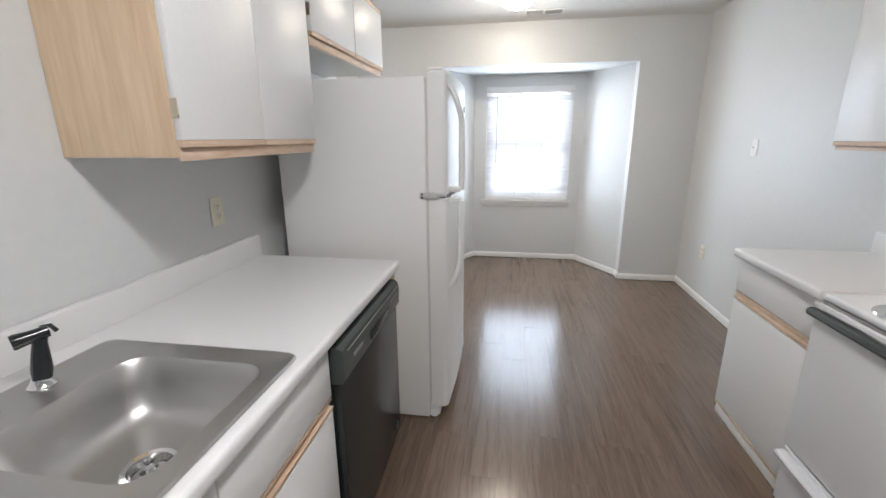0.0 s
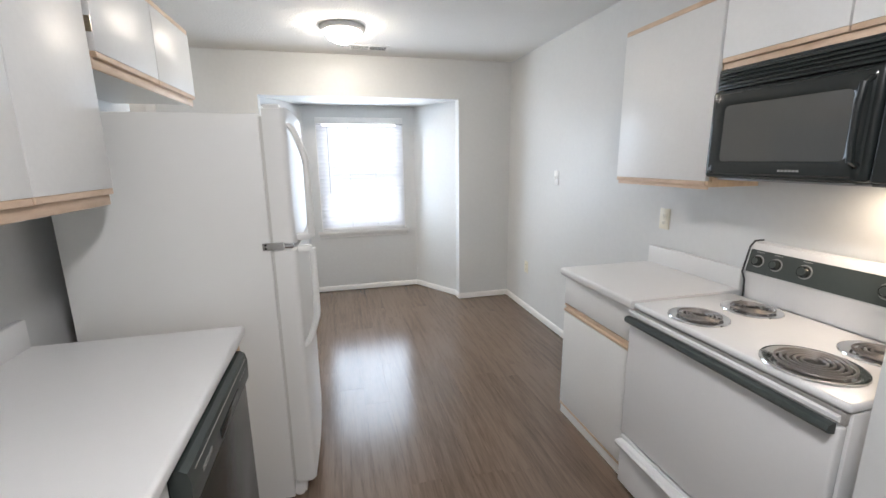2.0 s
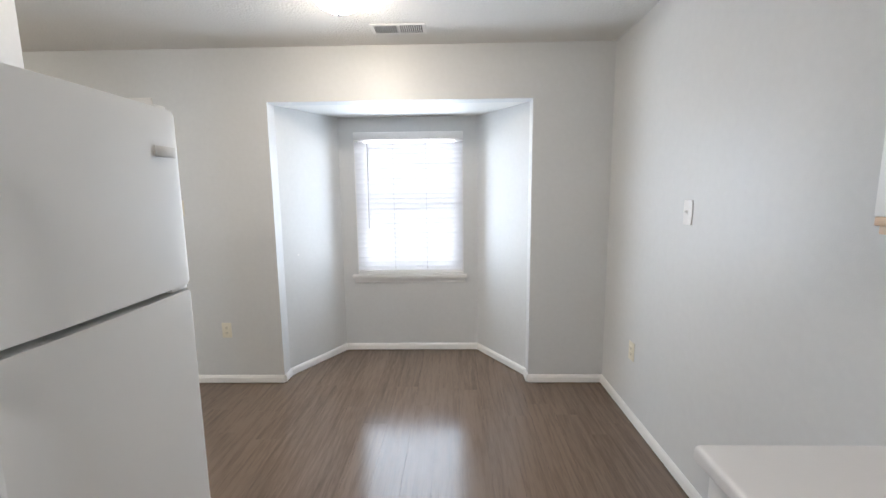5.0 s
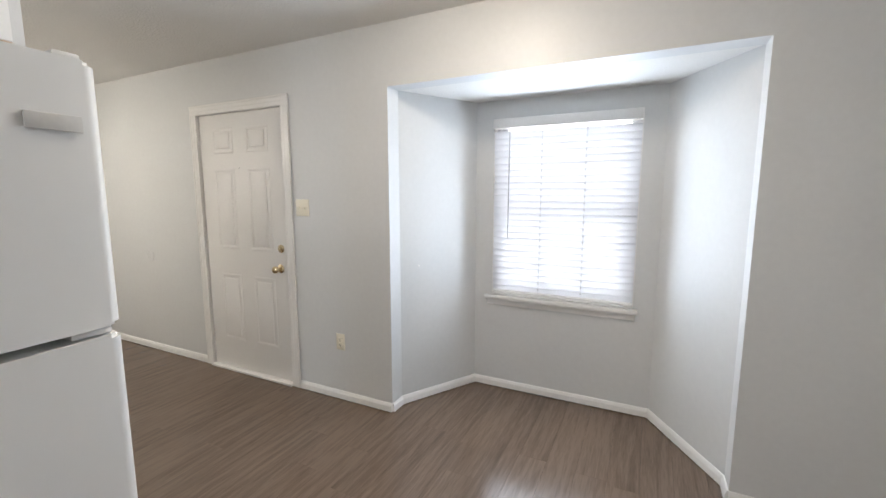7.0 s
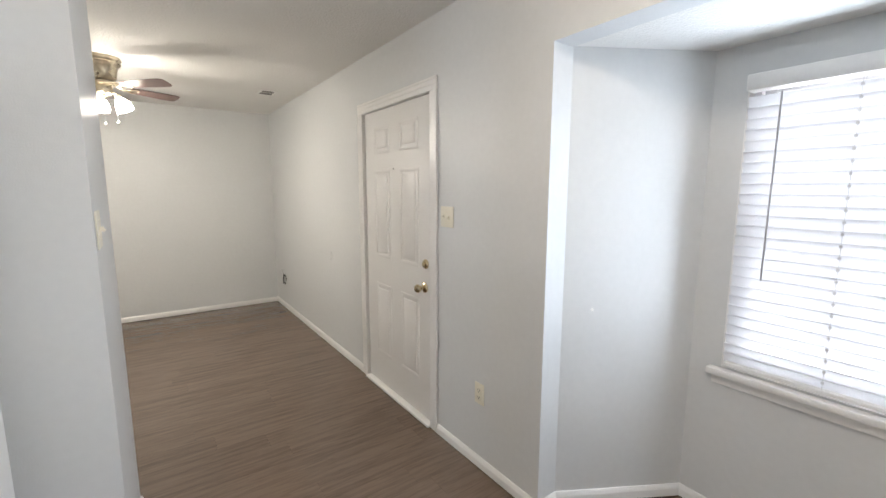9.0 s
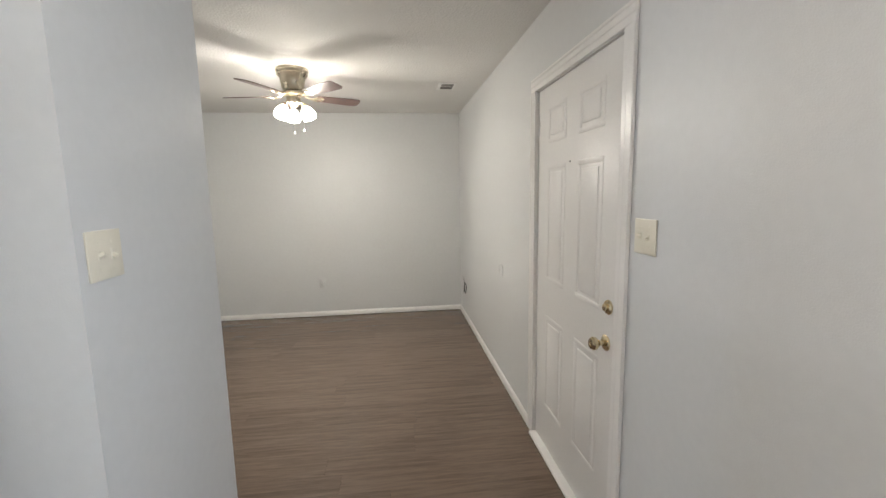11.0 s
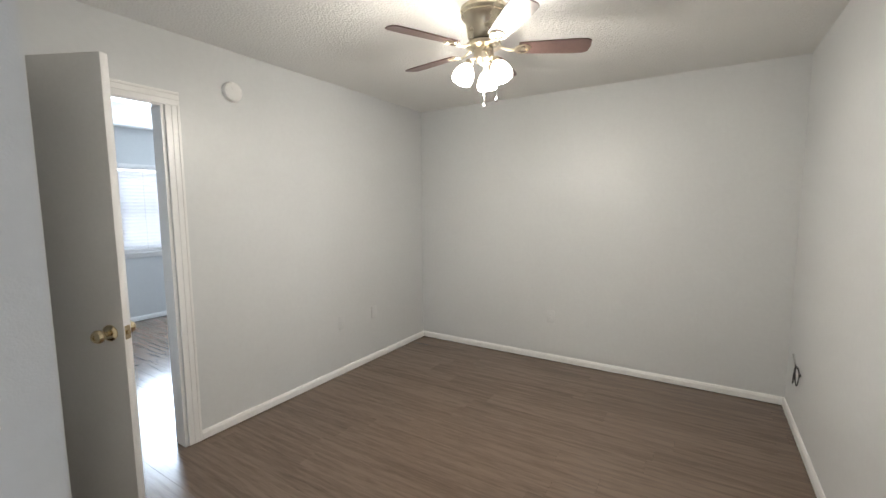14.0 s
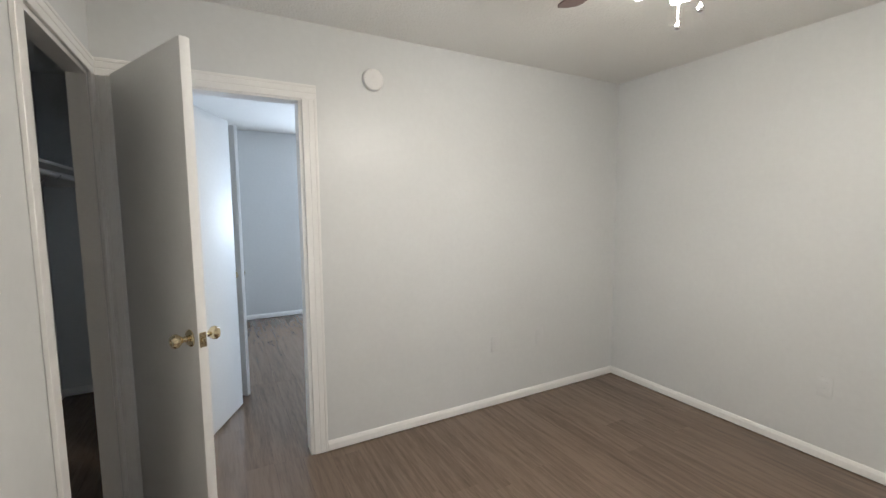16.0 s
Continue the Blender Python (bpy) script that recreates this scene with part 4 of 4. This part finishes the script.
def faucet():
    y, z = 1.235, 0.8975
    root = thing("faucet", (-0.705, y, z), "chrome kitchen faucet on the sink ledge", "faucet")
    part("base_plate", box(-0.732, -0.680, y - 0.125, y + 0.125, z, z + 0.016, 0.007, None, 3), CHROME, root)
    part("spout", tube([(-0.706, y, z + 0.01), (-0.706, y, z + 0.10), (-0.690, y, z + 0.17), (-0.63, y, z + 0.20), (-0.56, y, z + 0.185), (-0.52, y, z + 0.15), (-0.515, y, z + 0.125)], 0.012, 12), CHROME, root)
    for s in (-1, 1):
        part("handle", lathe([(0.02, 0.014), (0.018, 0.035), (0.022, 0.045), (0.024, 0.062), (0.014, 0.070), (0, 0.070)], (-0.706, y + 0.1 * s, z), "z", 16), CHROME, root)
    root = thing("sink_sprayer", (-0.705, 1.452, z), "black pull-out sink sprayer standing in a chrome ring", "sprayer")
    part("ring", lathe([(0, 0), (0.026, 0), (0.027, 0.006), (0.020, 0.014), (0.017, 0.022), (0, 0.022)], (-0.705, 1.452, z), "z", 20), CHROME, root, "chrome base ring")
    body = part("body", lathe([(0.0, 0.02), (0.017, 0.021), (0.019, 0.040), (0.016, 0.075), (0.013, 0.100), (0.015, 0.112), (0, 0.114)], (-0.705, 1.452, z), "z", 18, None, pose(0, 0, 0, -6, 4, 0)), BLACK, root)
    part("head", lathe([(0, -0.022), (0.013, -0.020), (0.014, 0.012), (0.017, 0.034), (0.016, 0.040), (0, 0.038)], (-0.700, 1.462, z + 0.118), "z", 18, None, pose(0, 0, 0, 96, 0, -28)), BLACK, body, "angled spray head")
    part("lever", tube([(-0.705, 1.475, z + 0.128), (-0.700, 1.492, z + 0.126), (-0.698, 1.500, z + 0.110)], 0.005, 8), BLACK, body)


faucet()


# ---- appliances ----
def dishwasher():
    y0, y1, xf = 1.812, 2.418, -0.178
    root = thing("dishwasher", (-0.48, (y0 + y1) / 2, 0), "black built-in dishwasher under the countertop", "dishwasher")
    part("tub", box(XK + 0.01, xf - 0.035, y0 + 0.004, y1 - 0.004, 0.02, 0.845, 0.003), BLACK, root)
    door = part("door", box(xf - 0.034, xf - 0.004, y0, y1, 0.115, 0.715, 0.006, None, 3), BLACK, root, "glossy black door")
    panel = part("control_panel", extrude_y([(xf - 0.034, 0.718), (xf - 0.002, 0.718), (xf + 0.008, 0.735), (xf + 0.010, 0.80), (xf + 0.004, 0.826), (xf - 0.010, 0.836), (xf - 0.034, 0.836)], y0, y1), BLACKPANEL, root, "dark grey control panel")
    part("handle_recess", box(xf + 0.009, xf + 0.0125, y0 + 0.23, y1 - 0.16, 0.748, 0.778, 0.003), BLACK, panel)
    part("frame_line", box(xf + 0.0095, xf + 0.0115, y0 + 0.03, y1 - 0.03, 0.815, 0.818), DARKGREY, panel)
    bm = bmesh.new()
    for k in range(5):
        box(xf + 0.0095, xf + 0.0115, y0 + 0.075 + 0.016 * k, y0 + 0.087 + 0.016 * k, 0.772, 0.785, bm=bm)
    part("badge", bm, WRITING, panel, "small pale badge")
    bm = bmesh.new()
    for k in range(4):
        box(xf + 0.0095, xf + 0.0112, y1 - 0.13 + 0.025 * k, y1 - 0.118 + 0.025 * k, 0.785, 0.79, bm=bm)
    part("button_marks", bm, WRITING, panel)
    part("kick_plate", box(xf - 0.075, xf - 0.06, y0, y1, 0.012, 0.112, 0.002), BLACK, root)
    part("vent", lathe([(0, 0), (0.020, 0), (0.020, 0.002), (0.014, 0.004), (0, 0.003)], (xf - 0.004, y1 - 0.055, 0.16), "x", 20), BLACKPANEL, root, "round door mark")
    single("filler_panel", box(XK + 0.01, -0.208, 2.424, 2.500, 0.075, 0.852, 0.002), OAKSIDE, "pale oak end panel beside the dishwasher", "panel")


dishwasher()


def fridge():
    y0, y1, xb, xf, top = 2.635, 3.378, -0.785, -0.086, 1.665
    root = thing("refrigerator", (-0.43, (y0 + y1) / 2, 0), "white top-freezer refrigerator with curved door handles", "refrigerator")
    part("cabinet", box(xb, xf, y0, y1, 0.010, top, 0.006, None, 3), FRIDGE, root, "white textured steel cabinet")
    part("gasket", box(xf + 0.0005, xf + 0.010, y0 + 0.012, y1 - 0.012, 0.09, top - 0.01), SEAL, root, "pale door gasket")
    yd0, yd1 = y0 + 0.001, y1 - 0.001

    def door(name, z0, z1):
        # rounded long edges and a gently bowed front
        pts = [(xf + 0.011, yd0 + 0.004)]
        for k in range(6):
            a = k / 5 * math.pi / 2
            pts.append((xf + 0.068 + 0.026 * math.sin(a), yd0 + 0.026 - 0.026 * math.cos(a)))
        for k in range(1, 8):
            f = k / 8
            pts.append((xf + 0.094 + 0.010 * math.sin(math.pi * f), yd0 + 0.026 + (yd1 - yd0 - 0.052) * f))
        for k in range(6):
            a = math.pi / 2 * (1 - k / 5)
            pts.append((xf + 0.068 + 0.026 * math.sin(a), yd1 - 0.026 + 0.026 * math.cos(a)))
        pts.append((xf + 0.011, yd1 - 0.004))
        bm = prism(pts, z0, z1)
        bmesh.ops.bevel(bm, geom=[e for e in bm.edges if abs(e.verts[0].co.z - e.verts[1].co.z) < 1e-5], offset=0.008, segments=3, affect="EDGES")
        return part(name, bm, FRIDGE, root, "white enamelled door")

    freezer, lower = door("freezer_door", 1.168, 1.690), door("fridge_door", 0.075, 1.150)

    def grip(parent, z0, z1, up):
        # a bow that leaves the door at its far end and ends flush by the gap
        yh = y0 + 0.070
        zs = [(z0 + (z1 - z0) * k / 14) for k in range(15)]
        bm = bmesh.new()
        rings = []
        for k, z in enumerate(zs):
            f = (k / 14) if up else (1 - k / 14)
            outx = xf + 0.090 + (0.058 * min(1, (1 - f) * 3.2) ** 0.6 if f < 1 else 0)
            w = 0.017 + 0.010 * max(0, f - 0.75) * 4
            shift = 0.018 * max(0, f - 0.6) / 0.4
            c = [(outx, -w), (outx + 0.012, -w * 0.8), (outx + 0.018, 0), (outx + 0.012, w * 0.8), (outx, w), (outx - 0.008, w * 0.8), (outx - 0.010, 0), (outx - 0.008, -w * 0.8)]
            rings.append([bm.verts.new((px, yh + py - shift, z)) for px, py in c])
        for a, b in zip(rings, rings[1:]):
            for k in range(8):
                bm.faces.new((a[k - 1], a[k], b[k], b[k - 1]))
        bm.faces.new(rings[0])
        bm.faces.new(rings[-1])
        zc = z0 if up else z1
        box(xf + 0.088, xf + 0.150, yh - 0.020, yh + 0.020, zc - 0.010, zc + 0.014, 0.005, bm)
        return part("handle", bm, FRIDGE, parent, "curved white handle")

    grip(freezer, 1.185, 1.635, True)
    grip(lower, 0.715, 1.135, False)
    bm = box(xf - 0.03, xf + 0.05, y0 - 0.0035, y0 - 0.0005, 1.148, 1.178, 0.001, None, 1)
    box(xf + 0.012, xf + 0.085, y0 + 0.004, y0 + 0.05, 1.1525, 1.1655, 0.003, bm)
    part("hinge", bm, CHROME, root, "metal middle hinge")
    bm = bmesh.new()
    for dz in (1.156, 1.170):
        lathe([(0, 0), (0.005, 0), (0.004, 0.003), (0, 0.003)], (xf - 0.018, y0 - 0.003, dz), "-y", 10, bm)
    part("hinge_screw", bm, SLOT, root)
    part("hinge_far", box(xf + 0.03, xf + 0.085, y1 - 0.09, y1 - 0.02, 1.1525, 1.1655, 0.003), TRIM, root, "white plastic hinge spacer")
    part("hinge_cap", box(xf + 0.01, xf + 0.075, y1 - 0.065, y1 - 0.02, 1.691, 1.705, 0.005), FRIDGE, root, "white top hinge cap")
    part("hinge_cap", box(xf + 0.01, xf + 0.075, y0 + 0.02, y0 + 0.065, 1.691, 1.702, 0.005), FRIDGE, root, "white top hinge cap")
    part("badge", box(xf + 0.098, xf + 0.104, y1 - 0.125, y1 - 0.040, 1.553, 1.583, 0.002), SEAL, freezer, "small grey badge")
    part("grille", box(xf + 0.002, xf + 0.05, y0 + 0.02, y1 - 0.02, 0.015, 0.070, 0.004), FRIDGE, root, "white toe grille")
    for yy in (y0 + 0.03, y1 - 0.03):
        for xx in (xf + 0.02, xb + 0.5):
            part("roller", lathe([(0, -0.012), (0.022, -0.012), (0.024, 0), (0.022, 0.012), (0, 0.012)], (xx, yy, 0.0245), "y", 18), TRIM, root, "white plastic roller")


fridge()


def stove():
    y0, y1, xf, xb, zt = 1.558, 2.340, 1.372, XR - 0.012, 0.890
    root = thing("electric_range", ((xf + xb) / 2, (y0 + y1) / 2, 0), "white electric coil range with black control panel", "range")
    part("body", box(xf + 0.012, xb, y0, y1, 0.012, 0.862, 0.003), ENAMEL, root)
    part("cooktop", box(xf - 0.004, xb - 0.07, y0 - 0.002, y1 + 0.002, 0.863, zt, 0.010, None, 3), ENAMEL, root, "white enamel cooktop")
    door = part("oven_door", box(xf - 0.022, xf + 0.010, y0 + 0.004, y1 - 0.004, 0.285, 0.826, 0.008, None, 3), ENAMEL, root, "plain white oven door")
    # solid grey strip whose colour stands for the shade between door and cooktop
    part("gap_shade", box(xf - 0.002, xf + 0.010, y0 + 0.006, y1 - 0.006, 0.8275, 0.861), DARKGREY, root, "dark strip coloured as the shade over the oven door")
    o = [(xf - 0.022, 0.806), (xf - 0.046, 0.812), (xf - 0.052, 0.822), (xf - 0.048, 0.834), (xf - 0.036, 0.838), (xf - 0.022, 0.836)]
    part("handle", extrude_y(o, y0 + 0.012, y1 - 0.006), BLACKPANEL, door, "long black bar handle")
    o = [(xf - 0.022, 0.842), (xf - 0.030, 0.846), (xf - 0.030, 0.858), (xf - 0.022, 0.862)]
    part("chrome_trim", extrude_y(o, y0 + 0.006, y1 - 0.004), ENAMEL, root, "rounded white front trim")
    drawer = part("storage_drawer", box(xf - 0.018, xf + 0.010, y0 + 0.004, y1 - 0.004, 0.035, 0.274, 0.006, None, 3), ENAMEL, root, "white storage drawer")
    o = [(xf - 0.018, 0.222), (xf - 0.050, 0.232), (xf - 0.054, 0.246), (xf - 0.046, 0.256), (xf - 0.018, 0.258)]
    part("drawer_pull", extrude_y(o, y0 + 0.10, y1 - 0.012), ENAMEL, drawer, "white full-width drawer pull")
    # backguard
    o = [(xb - 0.068, 0.8905), (xb - 0.068, 0.965), (xb - 0.085, 1.005), (xb - 0.062, 1.108), (xb - 0.045, 1.128), (xb, 1.130), (xb, 0.8905)]
    guard = part("backguard", extrude_y(o, y0 + 0.008, y1 - 0.060), ENAMEL, root, "white backguard")
    d = Vector((0.023, 0, 0.103)).normalized()
    nrm = Vector((-d.z, 0, d.x))

    def on(u, out):
        p = Vector((xb - 0.085, 0, 1.005)) + d * u + nrm * out
        return (p.x, p.z)
    panel = part("control_panel", extrude_y([on(0.004, 0.0005), on(0.100, 0.0005), on(0.100, 0.004), on(0.004, 0.004)], y0 + 0.012, y1 - 0.064), BLACKPANEL, guard, "dark green-black panel with faint print")
    o = [(xb - 0.072, 0.8905), (xb - 0.076, 0.965), (xb - 0.094, 1.004), (xb - 0.068, 1.112), (xb - 0.046, 1.135), (xb, 1.136)]
    bm = tube([(px, y1 - 0.056, pz) for px, pz in o], 0.0038, 8)
    part("end_trim", bm, SLOT, guard, "thin black end trim")
    for k, (ky, r) in enumerate(((2.235, 0.023), (2.160, 0.023), (2.052, 0.025), (1.80, 0.025), (1.70, 0.023), (1.625, 0.023))):
        m = Matrix.Rotation(math.atan2(nrm.x, nrm.z), 4, "Y")
        px, pz = on(0.054, 0.004)
        dial = part("dial_ring", lathe([(r + 0.002, 0), (r + 0.003, 0.001), (r, 0.002), (0, 0.001)], (px, ky, pz), "z", 24, None, m), WRITING, panel, "pale dial ring")
        kn = lathe([(r - 0.002, 0.001), (r - 0.003, 0.014), (r - 0.008, 0.020), (0, 0.020)], (px, ky, pz), "z", 20, None, m)
        part("control_knob", kn, BLACK, dial, "black knob")
        cap = lathe([(r - 0.010, 0.020), (r - 0.011, 0.022), (0, 0.0225)], (px, ky, pz), "z", 18, None, m)
        part("cap", cap, BLACKPANEL, dial, "dark knob cap")
        bm = bmesh.new()
        for j in range(-2, 3):
            q = on(0.090, 0.0042)
            q2 = on(0.094, 0.0052)
            box(min(q[0], q2[0]), max(q[0], q2[0]) + 0.0008, ky + 0.007 * j - 0.0022, ky + 0.007 * j + 0.0022, q[1], q2[1], bm=bm)
        part("dial_print", bm, WRITING, panel)
    # coil burners
    for bx, by, r in ((1.490, 2.134, 0.083), (1.755, 2.142, 0.083), (1.496, 1.738, 0.105), (1.757, 1.722, 0.083)):
        pan = part("drip_pan", lathe([(r + 0.022, 0.0005), (r + 0.020, 0.005), (r + 0.008, 0.006), (r - 0.004, 0.001), (r - 0.030, -0.001 + 0.0022), (0.018, 0.0012), (0, 0.0012)], (bx, by, zt), "z", 40), CHROME, root, "chrome drip pan")
        pts = []
        turns = 4.0 if r < 0.1 else 5.0
        n = int(turns * 26)
        for k in range(n + 1):
            a = 2 * math.pi * turns * k / n
            rr = 0.020 + (r - 0.026) * k / n
            pts.append((bx + rr * math.cos(a), by + rr * math.sin(a), zt + 0.010))
        pts.append((pts[-1][0] + 0.004, pts[-1][1] + 0.025, zt + 0.004))
        part("coil", tube(pts, 0.0042, 7), COIL, pan, "dark spiral heating coil")


stove()


def microwave():
    y0, y1, xf, xb, z0, z1 = 1.582, 2.345, 1.655, XR - 0.004, 1.404, 1.820
    root = thing("microwave", ((xf + xb) / 2, (y0 + y1) / 2, z0), "black over-the-range microwave with a smoked window", "microwave")
    part("body", box(xf + 0.045, xb, y0 + 0.002, y1 - 0.002, z0, z1, 0.004), BLACK, root)
    grille = part("grille", box(xf + 0.022, xf + 0.044, y0, y1, 1.742, z1, 0.003), BLACK, root, "black vent grille")
    bm = box(-0.016, 0.002, -(y1 - y0) / 2 + 0.016, (y1 - y0) / 2 - 0.012, -0.0022, 0.0022, 0.001, None, 1)
    me = mesh_of("louvre", bm, BLACKPANEL)
    for k in range(5):
        o = new("louvre", me)
        o.parent = grille
        o.matrix_basis = Matrix.Translation(Vector((xf + 0.022, (y0 + y1) / 2, 1.753 + 0.0135 * k)) - OFFSET[root.name]) @ Matrix.Rotation(radians(-28), 4, "Y")
    ys = y0 + 0.208
    door = part("door", box(xf, xf + 0.044, ys, y1, z0 + 0.004, 1.738, 0.014, None, 4), BLACK, root, "glossy black door")
    bm = bmesh.new()
    rings = []
    for inset, depth, r in ((0.010, 0.001, 0.016), (0.016, -0.005, 0.018), (0.040, -0.007, 0.024), (0.056, -0.002, 0.022), (0.062, 0.0015, 0.018)):
        loop = []
        a0, a1, c0, c1 = ys + inset + 0.008, y1 - inset - 0.006, z0 + 0.006 + inset, 1.737 - inset
        for cy, cz, s0 in ((a1 - r, c1 - r, 0), (a0 + r, c1 - r, 90), (a0 + r, c0 + r, 180), (a1 - r, c0 + r, 270)):
            for k in range(6):
                a = radians(s0 + 18 * k)
                loop.append(bm.verts.new((xf + depth, cy + r * math.cos(a), cz + r * math.sin(a))))
        rings.append(loop)
    for p, q in zip(rings, rings[1:]):
        for k in range(len(p)):
            bm.faces.new((p[k - 1], p[k], q[k], q[k - 1]))
    part("bezel", bm, BLACK, door, "glossy black dished frame round the window")
    part("window", box(xf - 0.0010, xf + 0.0005, ys + 0.066, y1 - 0.064, 1.470, 1.679, 0.0004, None, 1), BLACKGLASS, door, "smoked reflecting window")
    part("handle", tube([(xf + 0.004, ys + 0.030, 1.455), (xf - 0.026, ys + 0.032, 1.470), (xf - 0.034, ys + 0.032, 1.53), (xf - 0.034, ys + 0.032, 1.62), (xf - 0.026, ys + 0.032, 1.688), (xf + 0.004, ys + 0.030, 1.704)], 0.010, 10), BLACK, door, "glossy black upright handle")
    keys = part("keypad", box(xf + 0.004, xf + 0.044, y0, ys - 0.003, z0 + 0.004, 1.738, 0.008, None, 3), BLACK, root, "black keypad panel")
    bm = bmesh.new()
    for i in range(3):
        for j in range(5):
            box(xf + 0.0025, xf + 0.0045, y0 + 0.03 + 0.042 * i, y0 + 0.058 + 0.042 * i, 1.46 + 0.034 * j, 1.48 + 0.034 * j, bm=bm)
    part("keys", bm, BLACKPANEL, keys)
    bm = bmesh.new()
    for k in range(6):
        box(xf - 0.0086, xf - 0.004, 2.033 - 0.012 * k, 2.041 - 0.012 * k, 1.4355, 1.4425, bm=bm)
    part("badge", bm, WRITING, door, "small pale badge")
    part("base_pan", box(xf + 0.05, xb - 0.01, y0 + 0.02, y1 - 0.02, z0 - 0.008, z0 - 0.0005, 0.002), LABEL, root, "grey metal underside")


microwave()
single("mount_block", box(1.70, XR - 0.003, 2.346, 2.3515, 1.385, 2.11), OAKSIDE, "thin pale oak filler between cabinet and microwave", "filler panel")


# ---- floor planks ----
def planks():
    floor = bpy.data.objects["floor"]
    bm = box(-0.5, 0.5, -0.5, 0.5, -1.0, 0.0)
    top = [e for e in bm.edges if all(v.co.z > -0.5 for v in e.verts)]
    bmesh.ops.bevel(bm, geom=top, offset=0.004, segments=1, affect="EDGES")
    me = mesh_of("plank", bm, PLANK, False)
    rng = random.Random(4)
    w = 0.1524
    k = 0
    x = XW
    while x < XR - 0.01:
        x1 = min(x + w, XR)
        mid = (x + x1) / 2
        y0 = YR if mid < XC + 0.05 else YC if mid < XK - 0.1 else -1.0
        y1 = YF
        if -0.455 < mid < 1.405:
            y1 = YB if -0.14 < mid < 1.066 else YF + 0.12 + (0.55 * ((mid + 0.455) / 0.315 if mid < 0 else (1.405 - mid) / 0.339)) + 0.13
        elif x < 1.405 and x1 > -0.455:
            y1 = YF + 0.2
        y = y0
        length = rng.uniform(0.4, 1.22)
        while y < y1 - 0.02:
            e = min(y + length, y1)
            o = new("plank", me)
            o.parent = floor
            o.matrix_basis = Matrix.Translation((mid, (y + e) / 2, 0.0)) @ Matrix.Diagonal((x1 - x - 0.0007, e - y - 0.0007, 0.0055, 1))
            y = e
            length = 1.22
            k += 1
        x = x1


planks()
